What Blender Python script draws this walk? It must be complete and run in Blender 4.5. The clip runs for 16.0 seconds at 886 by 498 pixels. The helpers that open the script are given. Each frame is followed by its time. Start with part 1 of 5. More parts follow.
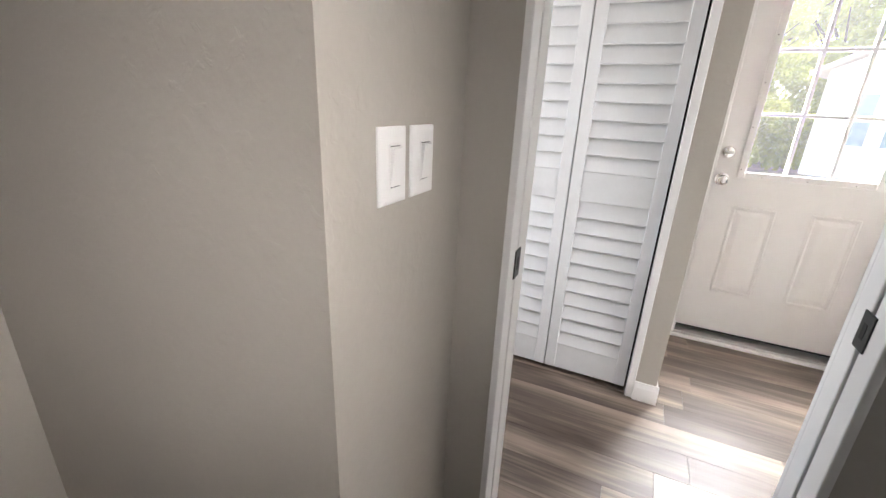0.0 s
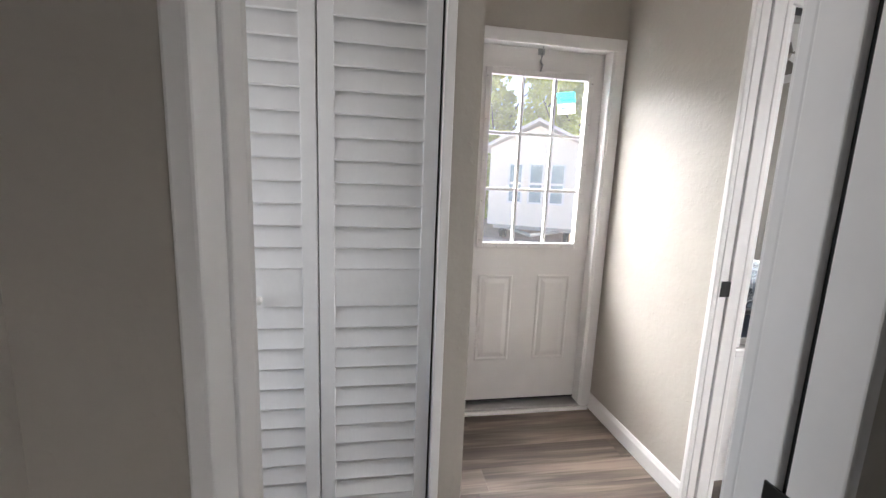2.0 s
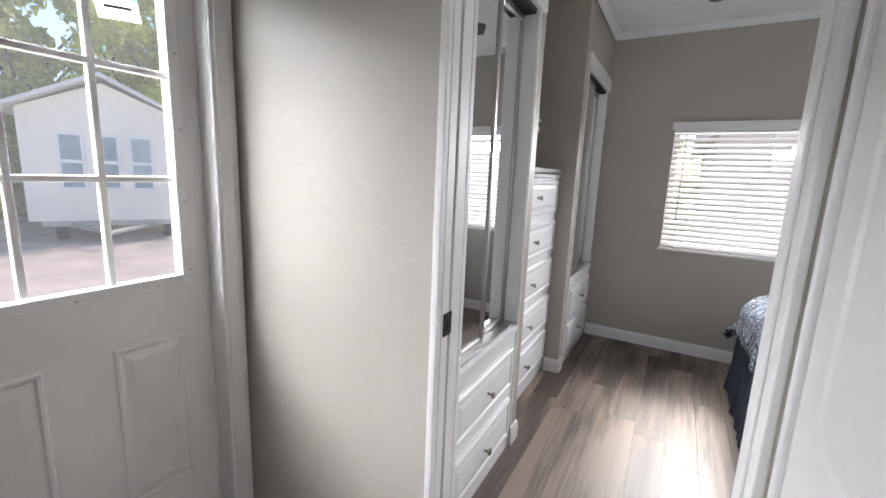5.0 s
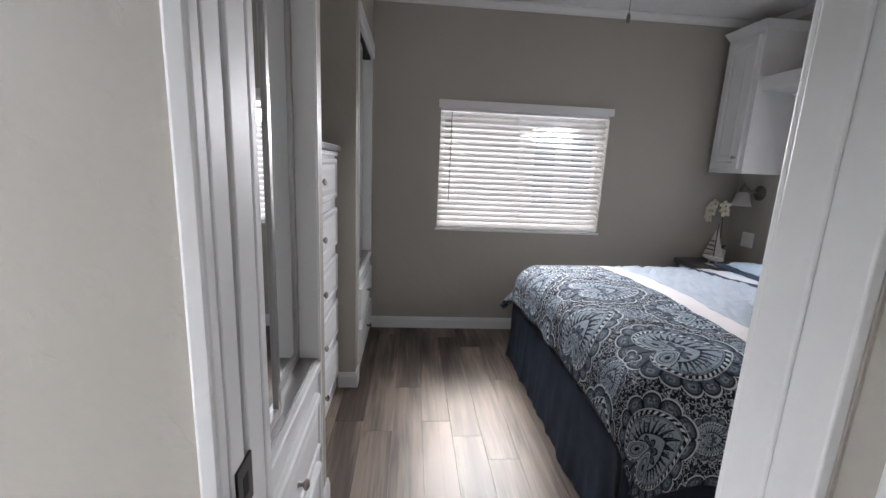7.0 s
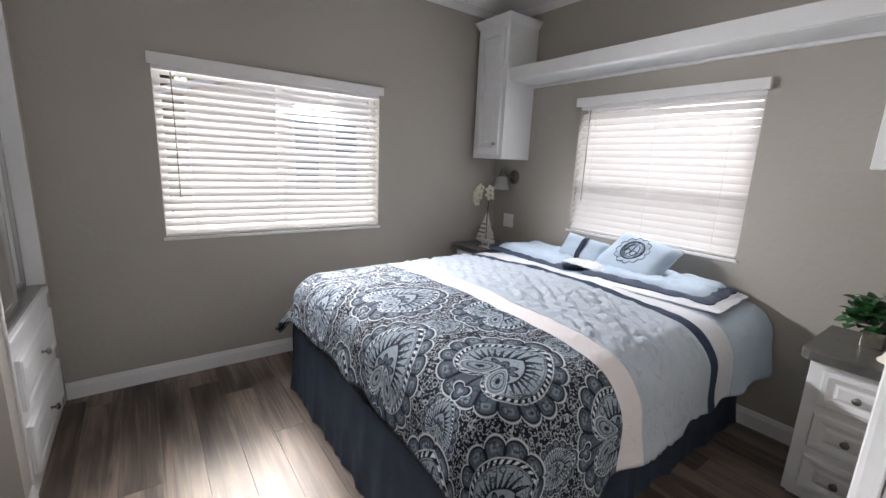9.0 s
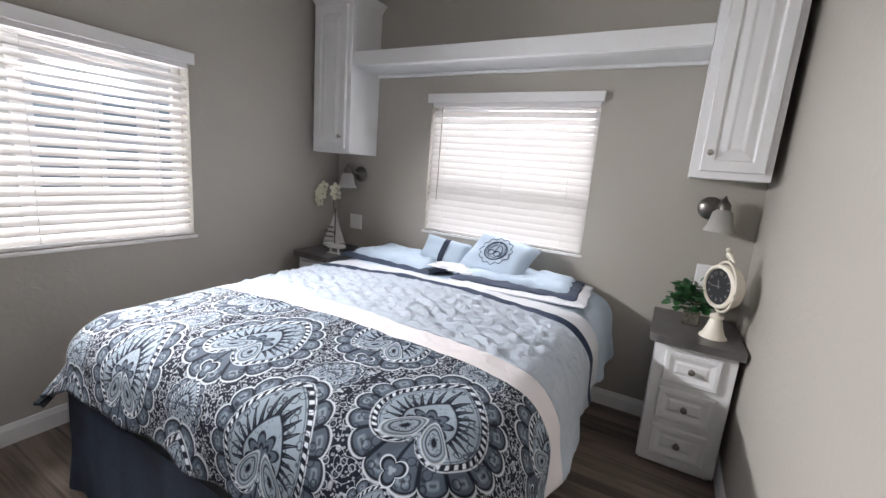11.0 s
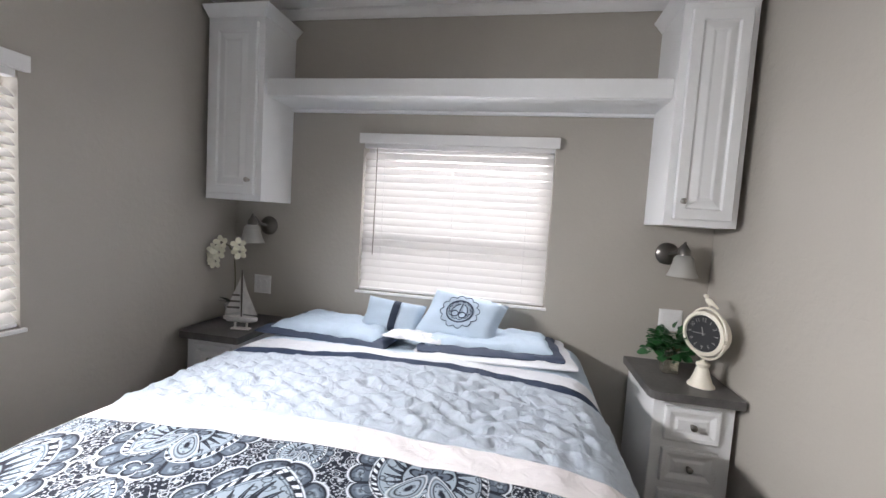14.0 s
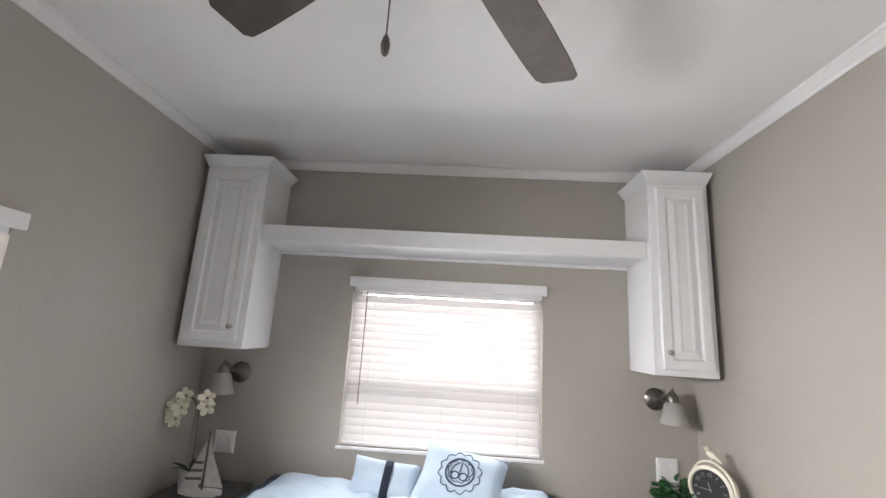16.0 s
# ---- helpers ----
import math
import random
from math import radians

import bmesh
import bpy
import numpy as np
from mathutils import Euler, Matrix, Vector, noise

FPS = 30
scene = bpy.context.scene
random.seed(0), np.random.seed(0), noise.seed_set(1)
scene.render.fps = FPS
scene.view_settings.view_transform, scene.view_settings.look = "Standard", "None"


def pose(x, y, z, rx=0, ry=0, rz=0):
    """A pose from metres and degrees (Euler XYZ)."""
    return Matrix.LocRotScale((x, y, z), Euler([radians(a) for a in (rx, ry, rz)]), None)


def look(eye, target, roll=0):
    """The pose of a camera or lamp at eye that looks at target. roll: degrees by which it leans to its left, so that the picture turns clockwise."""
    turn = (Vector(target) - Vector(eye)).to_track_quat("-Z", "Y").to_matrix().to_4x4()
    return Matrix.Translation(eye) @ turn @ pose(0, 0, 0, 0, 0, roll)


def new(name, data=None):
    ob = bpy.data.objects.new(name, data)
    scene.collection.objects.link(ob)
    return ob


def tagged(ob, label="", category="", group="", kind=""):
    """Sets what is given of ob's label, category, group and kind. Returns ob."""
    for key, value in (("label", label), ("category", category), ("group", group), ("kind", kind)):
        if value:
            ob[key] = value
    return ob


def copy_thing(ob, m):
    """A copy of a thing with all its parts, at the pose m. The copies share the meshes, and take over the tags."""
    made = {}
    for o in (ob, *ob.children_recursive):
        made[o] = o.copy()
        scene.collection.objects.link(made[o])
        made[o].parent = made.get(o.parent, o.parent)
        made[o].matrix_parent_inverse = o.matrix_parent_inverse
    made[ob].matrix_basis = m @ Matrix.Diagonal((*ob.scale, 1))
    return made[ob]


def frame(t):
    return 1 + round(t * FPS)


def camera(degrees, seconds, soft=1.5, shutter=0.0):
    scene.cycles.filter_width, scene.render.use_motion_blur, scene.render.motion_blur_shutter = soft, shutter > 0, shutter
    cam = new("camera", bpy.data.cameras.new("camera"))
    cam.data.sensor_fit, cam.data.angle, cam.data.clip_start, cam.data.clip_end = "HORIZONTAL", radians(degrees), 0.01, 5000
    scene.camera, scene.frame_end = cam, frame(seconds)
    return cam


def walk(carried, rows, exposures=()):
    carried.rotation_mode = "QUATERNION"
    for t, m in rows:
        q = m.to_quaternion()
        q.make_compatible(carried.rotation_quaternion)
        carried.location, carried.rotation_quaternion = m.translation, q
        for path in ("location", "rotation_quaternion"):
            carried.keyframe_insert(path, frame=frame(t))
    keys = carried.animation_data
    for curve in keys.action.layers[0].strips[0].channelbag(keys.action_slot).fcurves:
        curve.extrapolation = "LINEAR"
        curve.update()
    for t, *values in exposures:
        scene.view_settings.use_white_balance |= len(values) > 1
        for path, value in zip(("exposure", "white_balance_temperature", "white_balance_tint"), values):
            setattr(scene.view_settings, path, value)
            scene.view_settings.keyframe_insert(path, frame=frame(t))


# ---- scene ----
cam = camera(93.9, 16.0)
PATH = [
    (0, (0.652, 0.176, 1.295), (-1.061, -0.613, 0.63), 2.5),
    (0.5, (0.545, 0.226, 1.325), (-1.296, -0.293, 0.745), 2.6),
    (1, (0.416, 0.201, 1.335), (-1.522, -0.012, 0.887), 1.6),
    (1.5, (0.236, 0.097, 1.335), (-1.728, 0.182, 0.97), 1.7),
    (2, (0.138, 0.075, 1.35), (-1.804, 0.418, 1.017), 2.3),
    (2.5, (0.025, 0.101, 1.346), (-1.862, 0.675, 1.016), 2.8),
    (3, (-0.13, 0.173, 1.35), (-1.928, 0.989, 1.029), 3.3),
    (3.5, (-0.26, 0.252, 1.35), (-1.923, 1.316, 1.025), 3.4),
    (4, (-0.434, 0.312, 1.357), (-1.9, 1.633, 1.035), 3.0),
    (6.5, (-1.006, 0.918, 1.35), (-1.127, 2.873, 0.947), 2.6),
    (7, (-1.047, 1.018, 1.343), (-0.885, 2.971, 0.944), 2.6),
    (7.5, (-1.026, 1.175, 1.336), (-0.591, 3.086, 0.939), 2.5),
    (8, (-0.969, 1.308, 1.338), (-0.306, 3.155, 0.953), 2.3),
    (8.5, (-0.932, 1.39, 1.342), (-0.019, 3.126, 0.953), 2.3),
    (9, (-0.928, 1.518, 1.333), (0.229, 3.097, 0.922), 2.6),
    (9.5, (-0.933, 1.651, 1.342), (0.418, 3.056, 0.893), 2.9),
    (10, (-0.921, 1.727, 1.332), (0.577, 2.961, 0.849), 3.3),
    (12.5, (-0.846, 2.213, 1.337), (1.075, 2.719, 1.103), 4.1),
    (13, (-0.842, 2.271, 1.33), (1.1, 2.668, 1.061), 3.7),
    (13.5, (-0.793, 2.358, 1.325), (1.154, 2.745, 1.086), 3.4),
    (14, (-0.701, 2.51, 1.342), (1.261, 2.871, 1.198), 3.6),
    (14.5, (-0.692, 2.615, 1.383), (1.282, 2.936, 1.381), 4.0),
    (15, (-0.723, 2.728, 1.44), (1.256, 2.983, 1.582), 4.0),
    (15.5, (-0.744, 2.777, 1.487), (1.228, 2.957, 1.768), 3.7),
    (16, (-0.759, 2.812, 1.512), (1.197, 2.918, 1.914), 3.4),
]
walk(cam, [(t, look(eye, target, roll)) for t, eye, target, roll in PATH],
     [(t, stops, kelvin, 12) for t, stops, kelvin in ((0, 2.0, 6450), (1.0, 1.55, 6400), (2.0, 1.2, 6350), (3.0, 0.9, 6300), (4.2, 0.92, 6200), (6.3, 0.02, 6000), (7.0, 0.08, 6050), (8.0, 0.35, 6150), (9, 0.5, 6200), (10, 0.55, 6200), (12.5, 0.55, 6150), (14, 0.5, 6200), (15, 0.55, 6300), (16, 0.7, 6350))])

# ---- light ----
world = bpy.data.worlds.new("world")
scene.world = world
world.use_nodes = True
wn = world.node_tree
sky = wn.nodes.new("ShaderNodeTexSky")
sky.sky_type = "NISHITA"
sky.sun_disc = False
sky.sun_elevation = radians(42)
sky.sun_rotation = radians(-8)
wn.links.new(sky.outputs[0], wn.nodes["Background"].inputs[0])
wn.nodes["Background"].inputs[1].default_value = 0.15


def lamp(name, kind, energy, m, color=(1, 1, 1), size=(1, 1), spread=180):
    d = bpy.data.lights.new(name, kind)
    d.energy, d.color = energy, color
    if kind == "AREA":
        d.shape, d.size, d.size_y, d.spread = "RECTANGLE", size[0], size[1], radians(spread)
    ob = new(name, d)
    ob.matrix_world = m
    return ob


sun = lamp("sun", "SUN", 1.9, look((0, 0, 10), (-1.2, -8.7, 2.0)), (1, 0.87, 0.71))
sun.data.angle = radians(10.0)
# area lamps added in place of daylight through the windows and the glazed door
lamp("window_fill", "AREA", 30, look((0.0, 5.3, 2.9), (-0.4, 3.1, 0.4)), (1, 0.94, 0.88), (2.2, 1.3), 150)
lamp("window_fill", "AREA", 8, look((-0.176, 4.364, 1.31), (-0.176, 1.5, 1.31)), (1, 0.98, 0.96), (1.3, 0.9), 170)
# two strip lamps added on the room side of the blinds to brighten the walls
lamp("window_fill", "AREA", 27, look((-0.3, 4.258, 1.63), (0.25, 1.5, 0.45)), (1, 0.98, 0.96), (1.0, 0.08), 118)
lamp("window_fill", "AREA", 3.2, look((1.603, 2.9, 1.61), (0.6, 2.9, 1.25)), (1, 0.98, 0.97), (1.0, 0.08), 175)
lamp("window_fill", "AREA", 72, look((3.0, 2.75, 2.35), (1.6, 2.9, 1.25)), (1, 0.97, 0.95), (2.2, 1.6), 160)
lamp("door_light", "AREA", 140, look((-3.3, 0.1, 2.75), (-1.5, 1.41, 0.55)), (1, 0.99, 0.98), (2.0, 1.2), 170)
lamp("door_light", "AREA", 55, look((-2.95, 0.75, 2.5), (-1.6, 0.85, 0.0)), (1, 0.99, 0.98), (1.3, 1.0), 150)
# hall fill lamp at an added, unseen end window
lamp("window_fill", "AREA", 4.0, look((-0.78, -1.27, 1.35), (-0.85, 1.0, 1.2)), (1, 0.98, 0.96), (0.8, 1.2), 170)
# bathroom fill lamp, added out of view to brighten the switch wall
lamp("window_fill", "AREA", 1.05, look((0.95, 0.77, 1.6), (0.48, -0.25, 1.15)), (1, 0.96, 0.92), (0.5, 0.7), 60)

# ---- materials ----


def material(name, color, rough=0.5, metal=0.0, var=0.06, scale=6.0, fine=90.0, bump=0.0, bump_scale=120.0, spec=0.5):
    """A painted, plastic, metal or stone surface with broad and fine variation and a fine relief."""
    m = bpy.data.materials.new(name)
    m.use_nodes = True
    nt = m.node_tree
    b = nt.nodes["Principled BSDF"]
    b.inputs["Roughness"].default_value = rough
    b.inputs["Metallic"].default_value = metal
    b.inputs["Specular IOR Level"].default_value = spec
    co = nt.nodes.new("ShaderNodeTexCoord").outputs["Object"]
    if var:
        n1, n2 = nt.nodes.new("ShaderNodeTexNoise"), nt.nodes.new("ShaderNodeTexNoise")
        n1.inputs["Scale"].default_value, n2.inputs["Scale"].default_value = scale, fine
        n1.inputs["Detail"].default_value = 3
        for n in (n1, n2):
            nt.links.new(co, n.inputs["Vector"])
        add = nt.nodes.new("ShaderNodeMath")
        add.operation = "MULTIPLY_ADD"
        nt.links.new(n2.outputs["Fac"], add.inputs[0])
        add.inputs[1].default_value = 0.4
        nt.links.new(n1.outputs["Fac"], add.inputs[2])
        mix = nt.nodes.new("ShaderNodeMix")
        mix.data_type = "RGBA"
        mp = nt.nodes.new("ShaderNodeMapRange")
        mp.inputs["From Min"].default_value, mp.inputs["From Max"].default_value = 0.45, 0.95
        nt.links.new(add.outputs[0], mp.inputs["Value"])
        nt.links.new(mp.outputs[0], mix.inputs["Factor"])
        mix.inputs["A"].default_value = (*[c * (1 - var) for c in color], 1)
        mix.inputs["B"].default_value = (*[min(1, c * (1 + var)) for c in color], 1)
        nt.links.new(mix.outputs["Result"], b.inputs["Base Color"])
        rm = nt.nodes.new("ShaderNodeMapRange")
        rm.inputs["To Min"].default_value, rm.inputs["To Max"].default_value = max(0.02, rough - 0.06), min(1, rough + 0.06)
        nt.links.new(n1.outputs["Fac"], rm.inputs["Value"])
        nt.links.new(rm.outputs[0], b.inputs["Roughness"])
    else:
        b.inputs["Base Color"].default_value = (*color, 1)
    if bump:
        nb = nt.nodes.new("ShaderNodeTexNoise")
        nb.inputs["Scale"].default_value, nb.inputs["Detail"].default_value = bump_scale, 2
        nt.links.new(co, nb.inputs["Vector"])
        bp = nt.nodes.new("ShaderNodeBump")
        bp.inputs["Strength"].default_value, bp.inputs["Distance"].default_value = bump, 0.002
        nt.links.new(nb.outputs["Fac"], bp.inputs["Height"])
        nt.links.new(bp.outputs["Normal"], b.inputs["Normal"])
    return m


WALL = material("wall_paint", (0.41, 0.38, 0.335), 0.55, var=0.03, scale=2.0, bump=0.7, bump_scale=34)
wt = WALL.node_tree
fleck, edge_map, relief = wt.nodes.new("ShaderNodeTexNoise"), wt.nodes.new("ShaderNodeMapRange"), wt.nodes.new("ShaderNodeBump")
fleck.inputs["Scale"].default_value, fleck.inputs["Detail"].default_value, fleck.inputs["Distortion"].default_value = 26, 3, 0.6
edge_map.inputs["From Min"].default_value, edge_map.inputs["From Max"].default_value = 0.6, 0.66
relief.inputs["Strength"].default_value, relief.inputs["Distance"].default_value = 0.2, 0.0014
wt.links.new(wt.nodes["Texture Coordinate"].outputs["Object"], fleck.inputs["Vector"])
wt.links.new(fleck.outputs["Fac"], edge_map.inputs["Value"])
wt.links.new(edge_map.outputs[0], relief.inputs["Height"])
wt.links.new(wt.nodes["Bump"].outputs[0], relief.inputs["Normal"])
wt.links.new(relief.outputs[0], wt.nodes["Principled BSDF"].inputs["Normal"])
CEIL = material("ceiling_paint", (0.86, 0.85, 0.84), 0.8, var=0.02, scale=3, bump=0.2, bump_scale=150)
WHITE = material("white_trim_paint", (0.78, 0.77, 0.76), 0.52, var=0.02, scale=8, bump=0.06, bump_scale=40)
DOORW = material("white_door_paint", (0.76, 0.74, 0.73), 0.42, var=0.02, scale=8, bump=0.12, bump_scale=200)
LOUV = material("white_louver_paint", (0.72, 0.73, 0.74), 0.45, var=0.03, scale=14, bump=0.1, bump_scale=90)
CABW = material("white_cabinet_laminate", (0.79, 0.79, 0.79), 0.42, var=0.02, scale=10, bump=0.05, bump_scale=70)
PLASTIC = material("white_plastic", (0.8, 0.79, 0.78), 0.45, var=0.02)
CHROME = material("polished_chrome", (0.75, 0.74, 0.72), 0.09, 1.0, var=0.05)
NICKEL = material("brushed_nickel", (0.42, 0.39, 0.36), 0.28, 1.0, var=0.08, fine=200)
PEWTER = material("dark_pewter", (0.2, 0.185, 0.17), 0.32, 1.0, var=0.1)
BLACK = material("black_steel", (0.012, 0.012, 0.012), 0.4, 0.3, var=0.1)
# near-black: the shade inside slots, holes and the closet put into the colour
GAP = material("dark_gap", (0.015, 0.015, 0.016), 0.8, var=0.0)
ALU = material("satin_aluminium", (0.43, 0.42, 0.41), 0.38, 1.0, var=0.04)
SLATE = material("grey_laminate_top", (0.095, 0.09, 0.088), 0.38, var=0.35, scale=9, fine=60, bump=0.05)
CREAM = material("cream_enamel", (0.74, 0.69, 0.58), 0.42, var=0.06, scale=20, bump=0.15, bump_scale=90)
DARKW = material("dark_weathered_wood", (0.085, 0.068, 0.058), 0.5, var=0.3, scale=14, fine=80, bump=0.2, bump_scale=60)
SKIRT = material("navy_bed_skirt", (0.075, 0.1, 0.15), 0.75, var=0.2, scale=9, bump=0.25, bump_scale=300)
PALE = material("pale_blue_cotton", (0.43, 0.52, 0.62), 0.8, var=0.05, scale=9, bump=0.35, bump_scale=260)
SHEETW = material("white_cotton", (0.64, 0.65, 0.68), 0.8, var=0.04, scale=9, bump=0.3, bump_scale=260)
NAVY = material("slate_navy_cotton", (0.035, 0.05, 0.088), 0.75, var=0.15, scale=12, bump=0.3, bump_scale=260)
MATT = material("grey_mattress_ticking", (0.42, 0.43, 0.45), 0.8, var=0.1, bump=0.2)
LEAF = material("green_leaf", (0.022, 0.095, 0.027), 0.42, var=0.4, scale=22)
PETAL = material("cream_petal", (0.78, 0.75, 0.6), 0.6, var=0.06, scale=30)
STEM = material("brown_green_stem", (0.09, 0.085, 0.04), 0.6, var=0.2, scale=30)
POTW = material("white_ceramic", (0.62, 0.62, 0.6), 0.3, var=0.05)
POTG = material("mercury_glass_pot", (0.38, 0.36, 0.3), 0.18, 0.85, var=0.3, scale=40)
SIDING = material("white_vinyl_siding", (0.85, 0.8, 0.71), 0.6, var=0.03)
GRAVEL = material("tan_gravel", (0.6, 0.48, 0.41), 0.9, var=0.2, scale=1.2, fine=30, bump=0.5, bump_scale=40)
ROOFM = material("pale_roofing", (0.66, 0.64, 0.6), 0.7, var=0.06)
BARK = material("bark", (0.1, 0.075, 0.055), 0.9, var=0.3, bump=0.6, bump_scale=30)
STEELG = material("galvanised_steel", (0.36, 0.37, 0.38), 0.4, 0.7, var=0.1)
INK = material("dark_ink", (0.03, 0.03, 0.035), 0.6, var=0.0)
TILEB = material("sheet_vinyl_grey", (0.3, 0.28, 0.26), 0.5, var=0.15)


def nodes_of(m):
    return m.node_tree, m.node_tree.nodes["Principled BSDF"]


def glass(name, tint=(1, 1, 1), rough=0.0):
    m = bpy.data.materials.new(name)
    m.use_nodes = True
    nt, b = nodes_of(m)
    b.inputs["Base Color"].default_value = (*tint, 1)
    b.inputs["Transmission Weight"].default_value = 1
    b.inputs["Roughness"].default_value = rough
    b.inputs["IOR"].default_value = 1.1
    return m


class Net:
    """Short arithmetic on shader sockets."""

    def __init__(self, nt):
        self.nt = nt

    def op(self, kind, *args):
        n = self.nt.nodes.new("ShaderNodeMath")
        n.operation = kind
        for i, a in enumerate(args):
            if isinstance(a, (int, float)):
                n.inputs[i].default_value = a
            else:
                self.nt.links.new(a, n.inputs[i])
        return n.outputs[0]

    def band(self, v, lo, hi, soft=0.02):
        """1 where lo < v < hi."""
        a = self.step(v, lo, soft)
        b = self.step(v, hi, soft)
        return self.op("SUBTRACT", a, b)

    def step(self, v, at, soft=0.02):
        n = self.nt.nodes.new("ShaderNodeMapRange")
        n.inputs["From Min"].default_value, n.inputs["From Max"].default_value = at - soft, at + soft
        self.nt.links.new(v, n.inputs["Value"])
        return n.outputs[0]

    def mix(self, f, a, b):
        n = self.nt.nodes.new("ShaderNodeMix")
        n.data_type = "RGBA"
        for key, val in (("Factor", f), ("A", a), ("B", b)):
            if isinstance(val, tuple):
                n.inputs[key].default_value = (*val, 1)
            else:
                self.nt.links.new(val, n.inputs[key])
        return n.outputs["Result"]


GLASS = glass("window_glass")
# entry door pane: a translucent white share imitates glare haze over the yard
HAZED = glass("hazed_window_glass")
dn = HAZED.node_tree
haze_mix, haze = dn.nodes.new("ShaderNodeMixShader"), dn.nodes.new("ShaderNodeBsdfTranslucent")
haze.inputs[0].default_value = (0.8, 0.8, 0.78, 1)
haze_mix.inputs[0].default_value = 0.015
dn.links.new(dn.nodes["Material Output"].inputs[0].links[0].from_socket, haze_mix.inputs[1])
dn.links.new(haze.outputs[0], haze_mix.inputs[2])
dn.links.new(haze_mix.outputs[0], dn.nodes["Material Output"].inputs[0])
MIRROR = material("mirror_silver", (0.86, 0.88, 0.88), 0.01, 1.0, var=0.0)


def blind_material():
    """Faux-wood slat that lets part of the daylight glow through."""
    m = bpy.data.materials.new("translucent_blind_slat")
    m.use_nodes = True
    nt, b = nodes_of(m)
    b.inputs["Base Color"].default_value = (0.7, 0.69, 0.685, 1)
    b.inputs["Roughness"].default_value = 0.45
    tr = nt.nodes.new("ShaderNodeBsdfTranslucent")
    tr.inputs[0].default_value = (0.86, 0.84, 0.82, 1)
    mx = nt.nodes.new("ShaderNodeMixShader")
    mx.inputs[0].default_value = 0.42
    nt.links.new(b.outputs[0], mx.inputs[1])
    nt.links.new(tr.outputs[0], mx.inputs[2])
    nt.links.new(mx.outputs[0], nt.nodes["Material Output"].inputs[0])
    return m


def slat_like(name, color, share):
    m = bpy.data.materials.new(name)
    m.use_nodes = True
    nt, b = nodes_of(m)
    n = Net(nt)
    nz = nt.nodes.new("ShaderNodeTexNoise")
    nz.inputs["Scale"].default_value = 3.0
    nt.links.new(nt.nodes.new("ShaderNodeTexCoord").outputs["Object"], nz.inputs["Vector"])
    tone = n.mix(n.step(nz.outputs["Fac"], 0.5, 0.2), tuple(c * 0.7 for c in color), tuple(min(1, c * 1.25) for c in color))
    tr = nt.nodes.new("ShaderNodeBsdfTranslucent")
    nt.links.new(tone, b.inputs["Base Color"])
    nt.links.new(tone, tr.inputs[0])
    mx = nt.nodes.new("ShaderNodeMixShader")
    mx.inputs[0].default_value = share
    nt.links.new(b.outputs[0], mx.inputs[1])
    nt.links.new(tr.outputs[0], mx.inputs[2])
    nt.links.new(mx.outputs[0], nt.nodes["Material Output"].inputs[0])
    return m


TEAL = slat_like("teal_sticker_film", (0.03, 0.5, 0.55), 0.6)
PAPER = slat_like("sticker_paper_film", (0.75, 0.8, 0.82), 0.6)
FOLIAGE = slat_like("hedge_leaves", (0.46, 0.50, 0.11), 0.5)
SLAT = blind_material()
FROST = slat_like("frosted_lamp_glass", (0.55, 0.54, 0.51), 0.5)


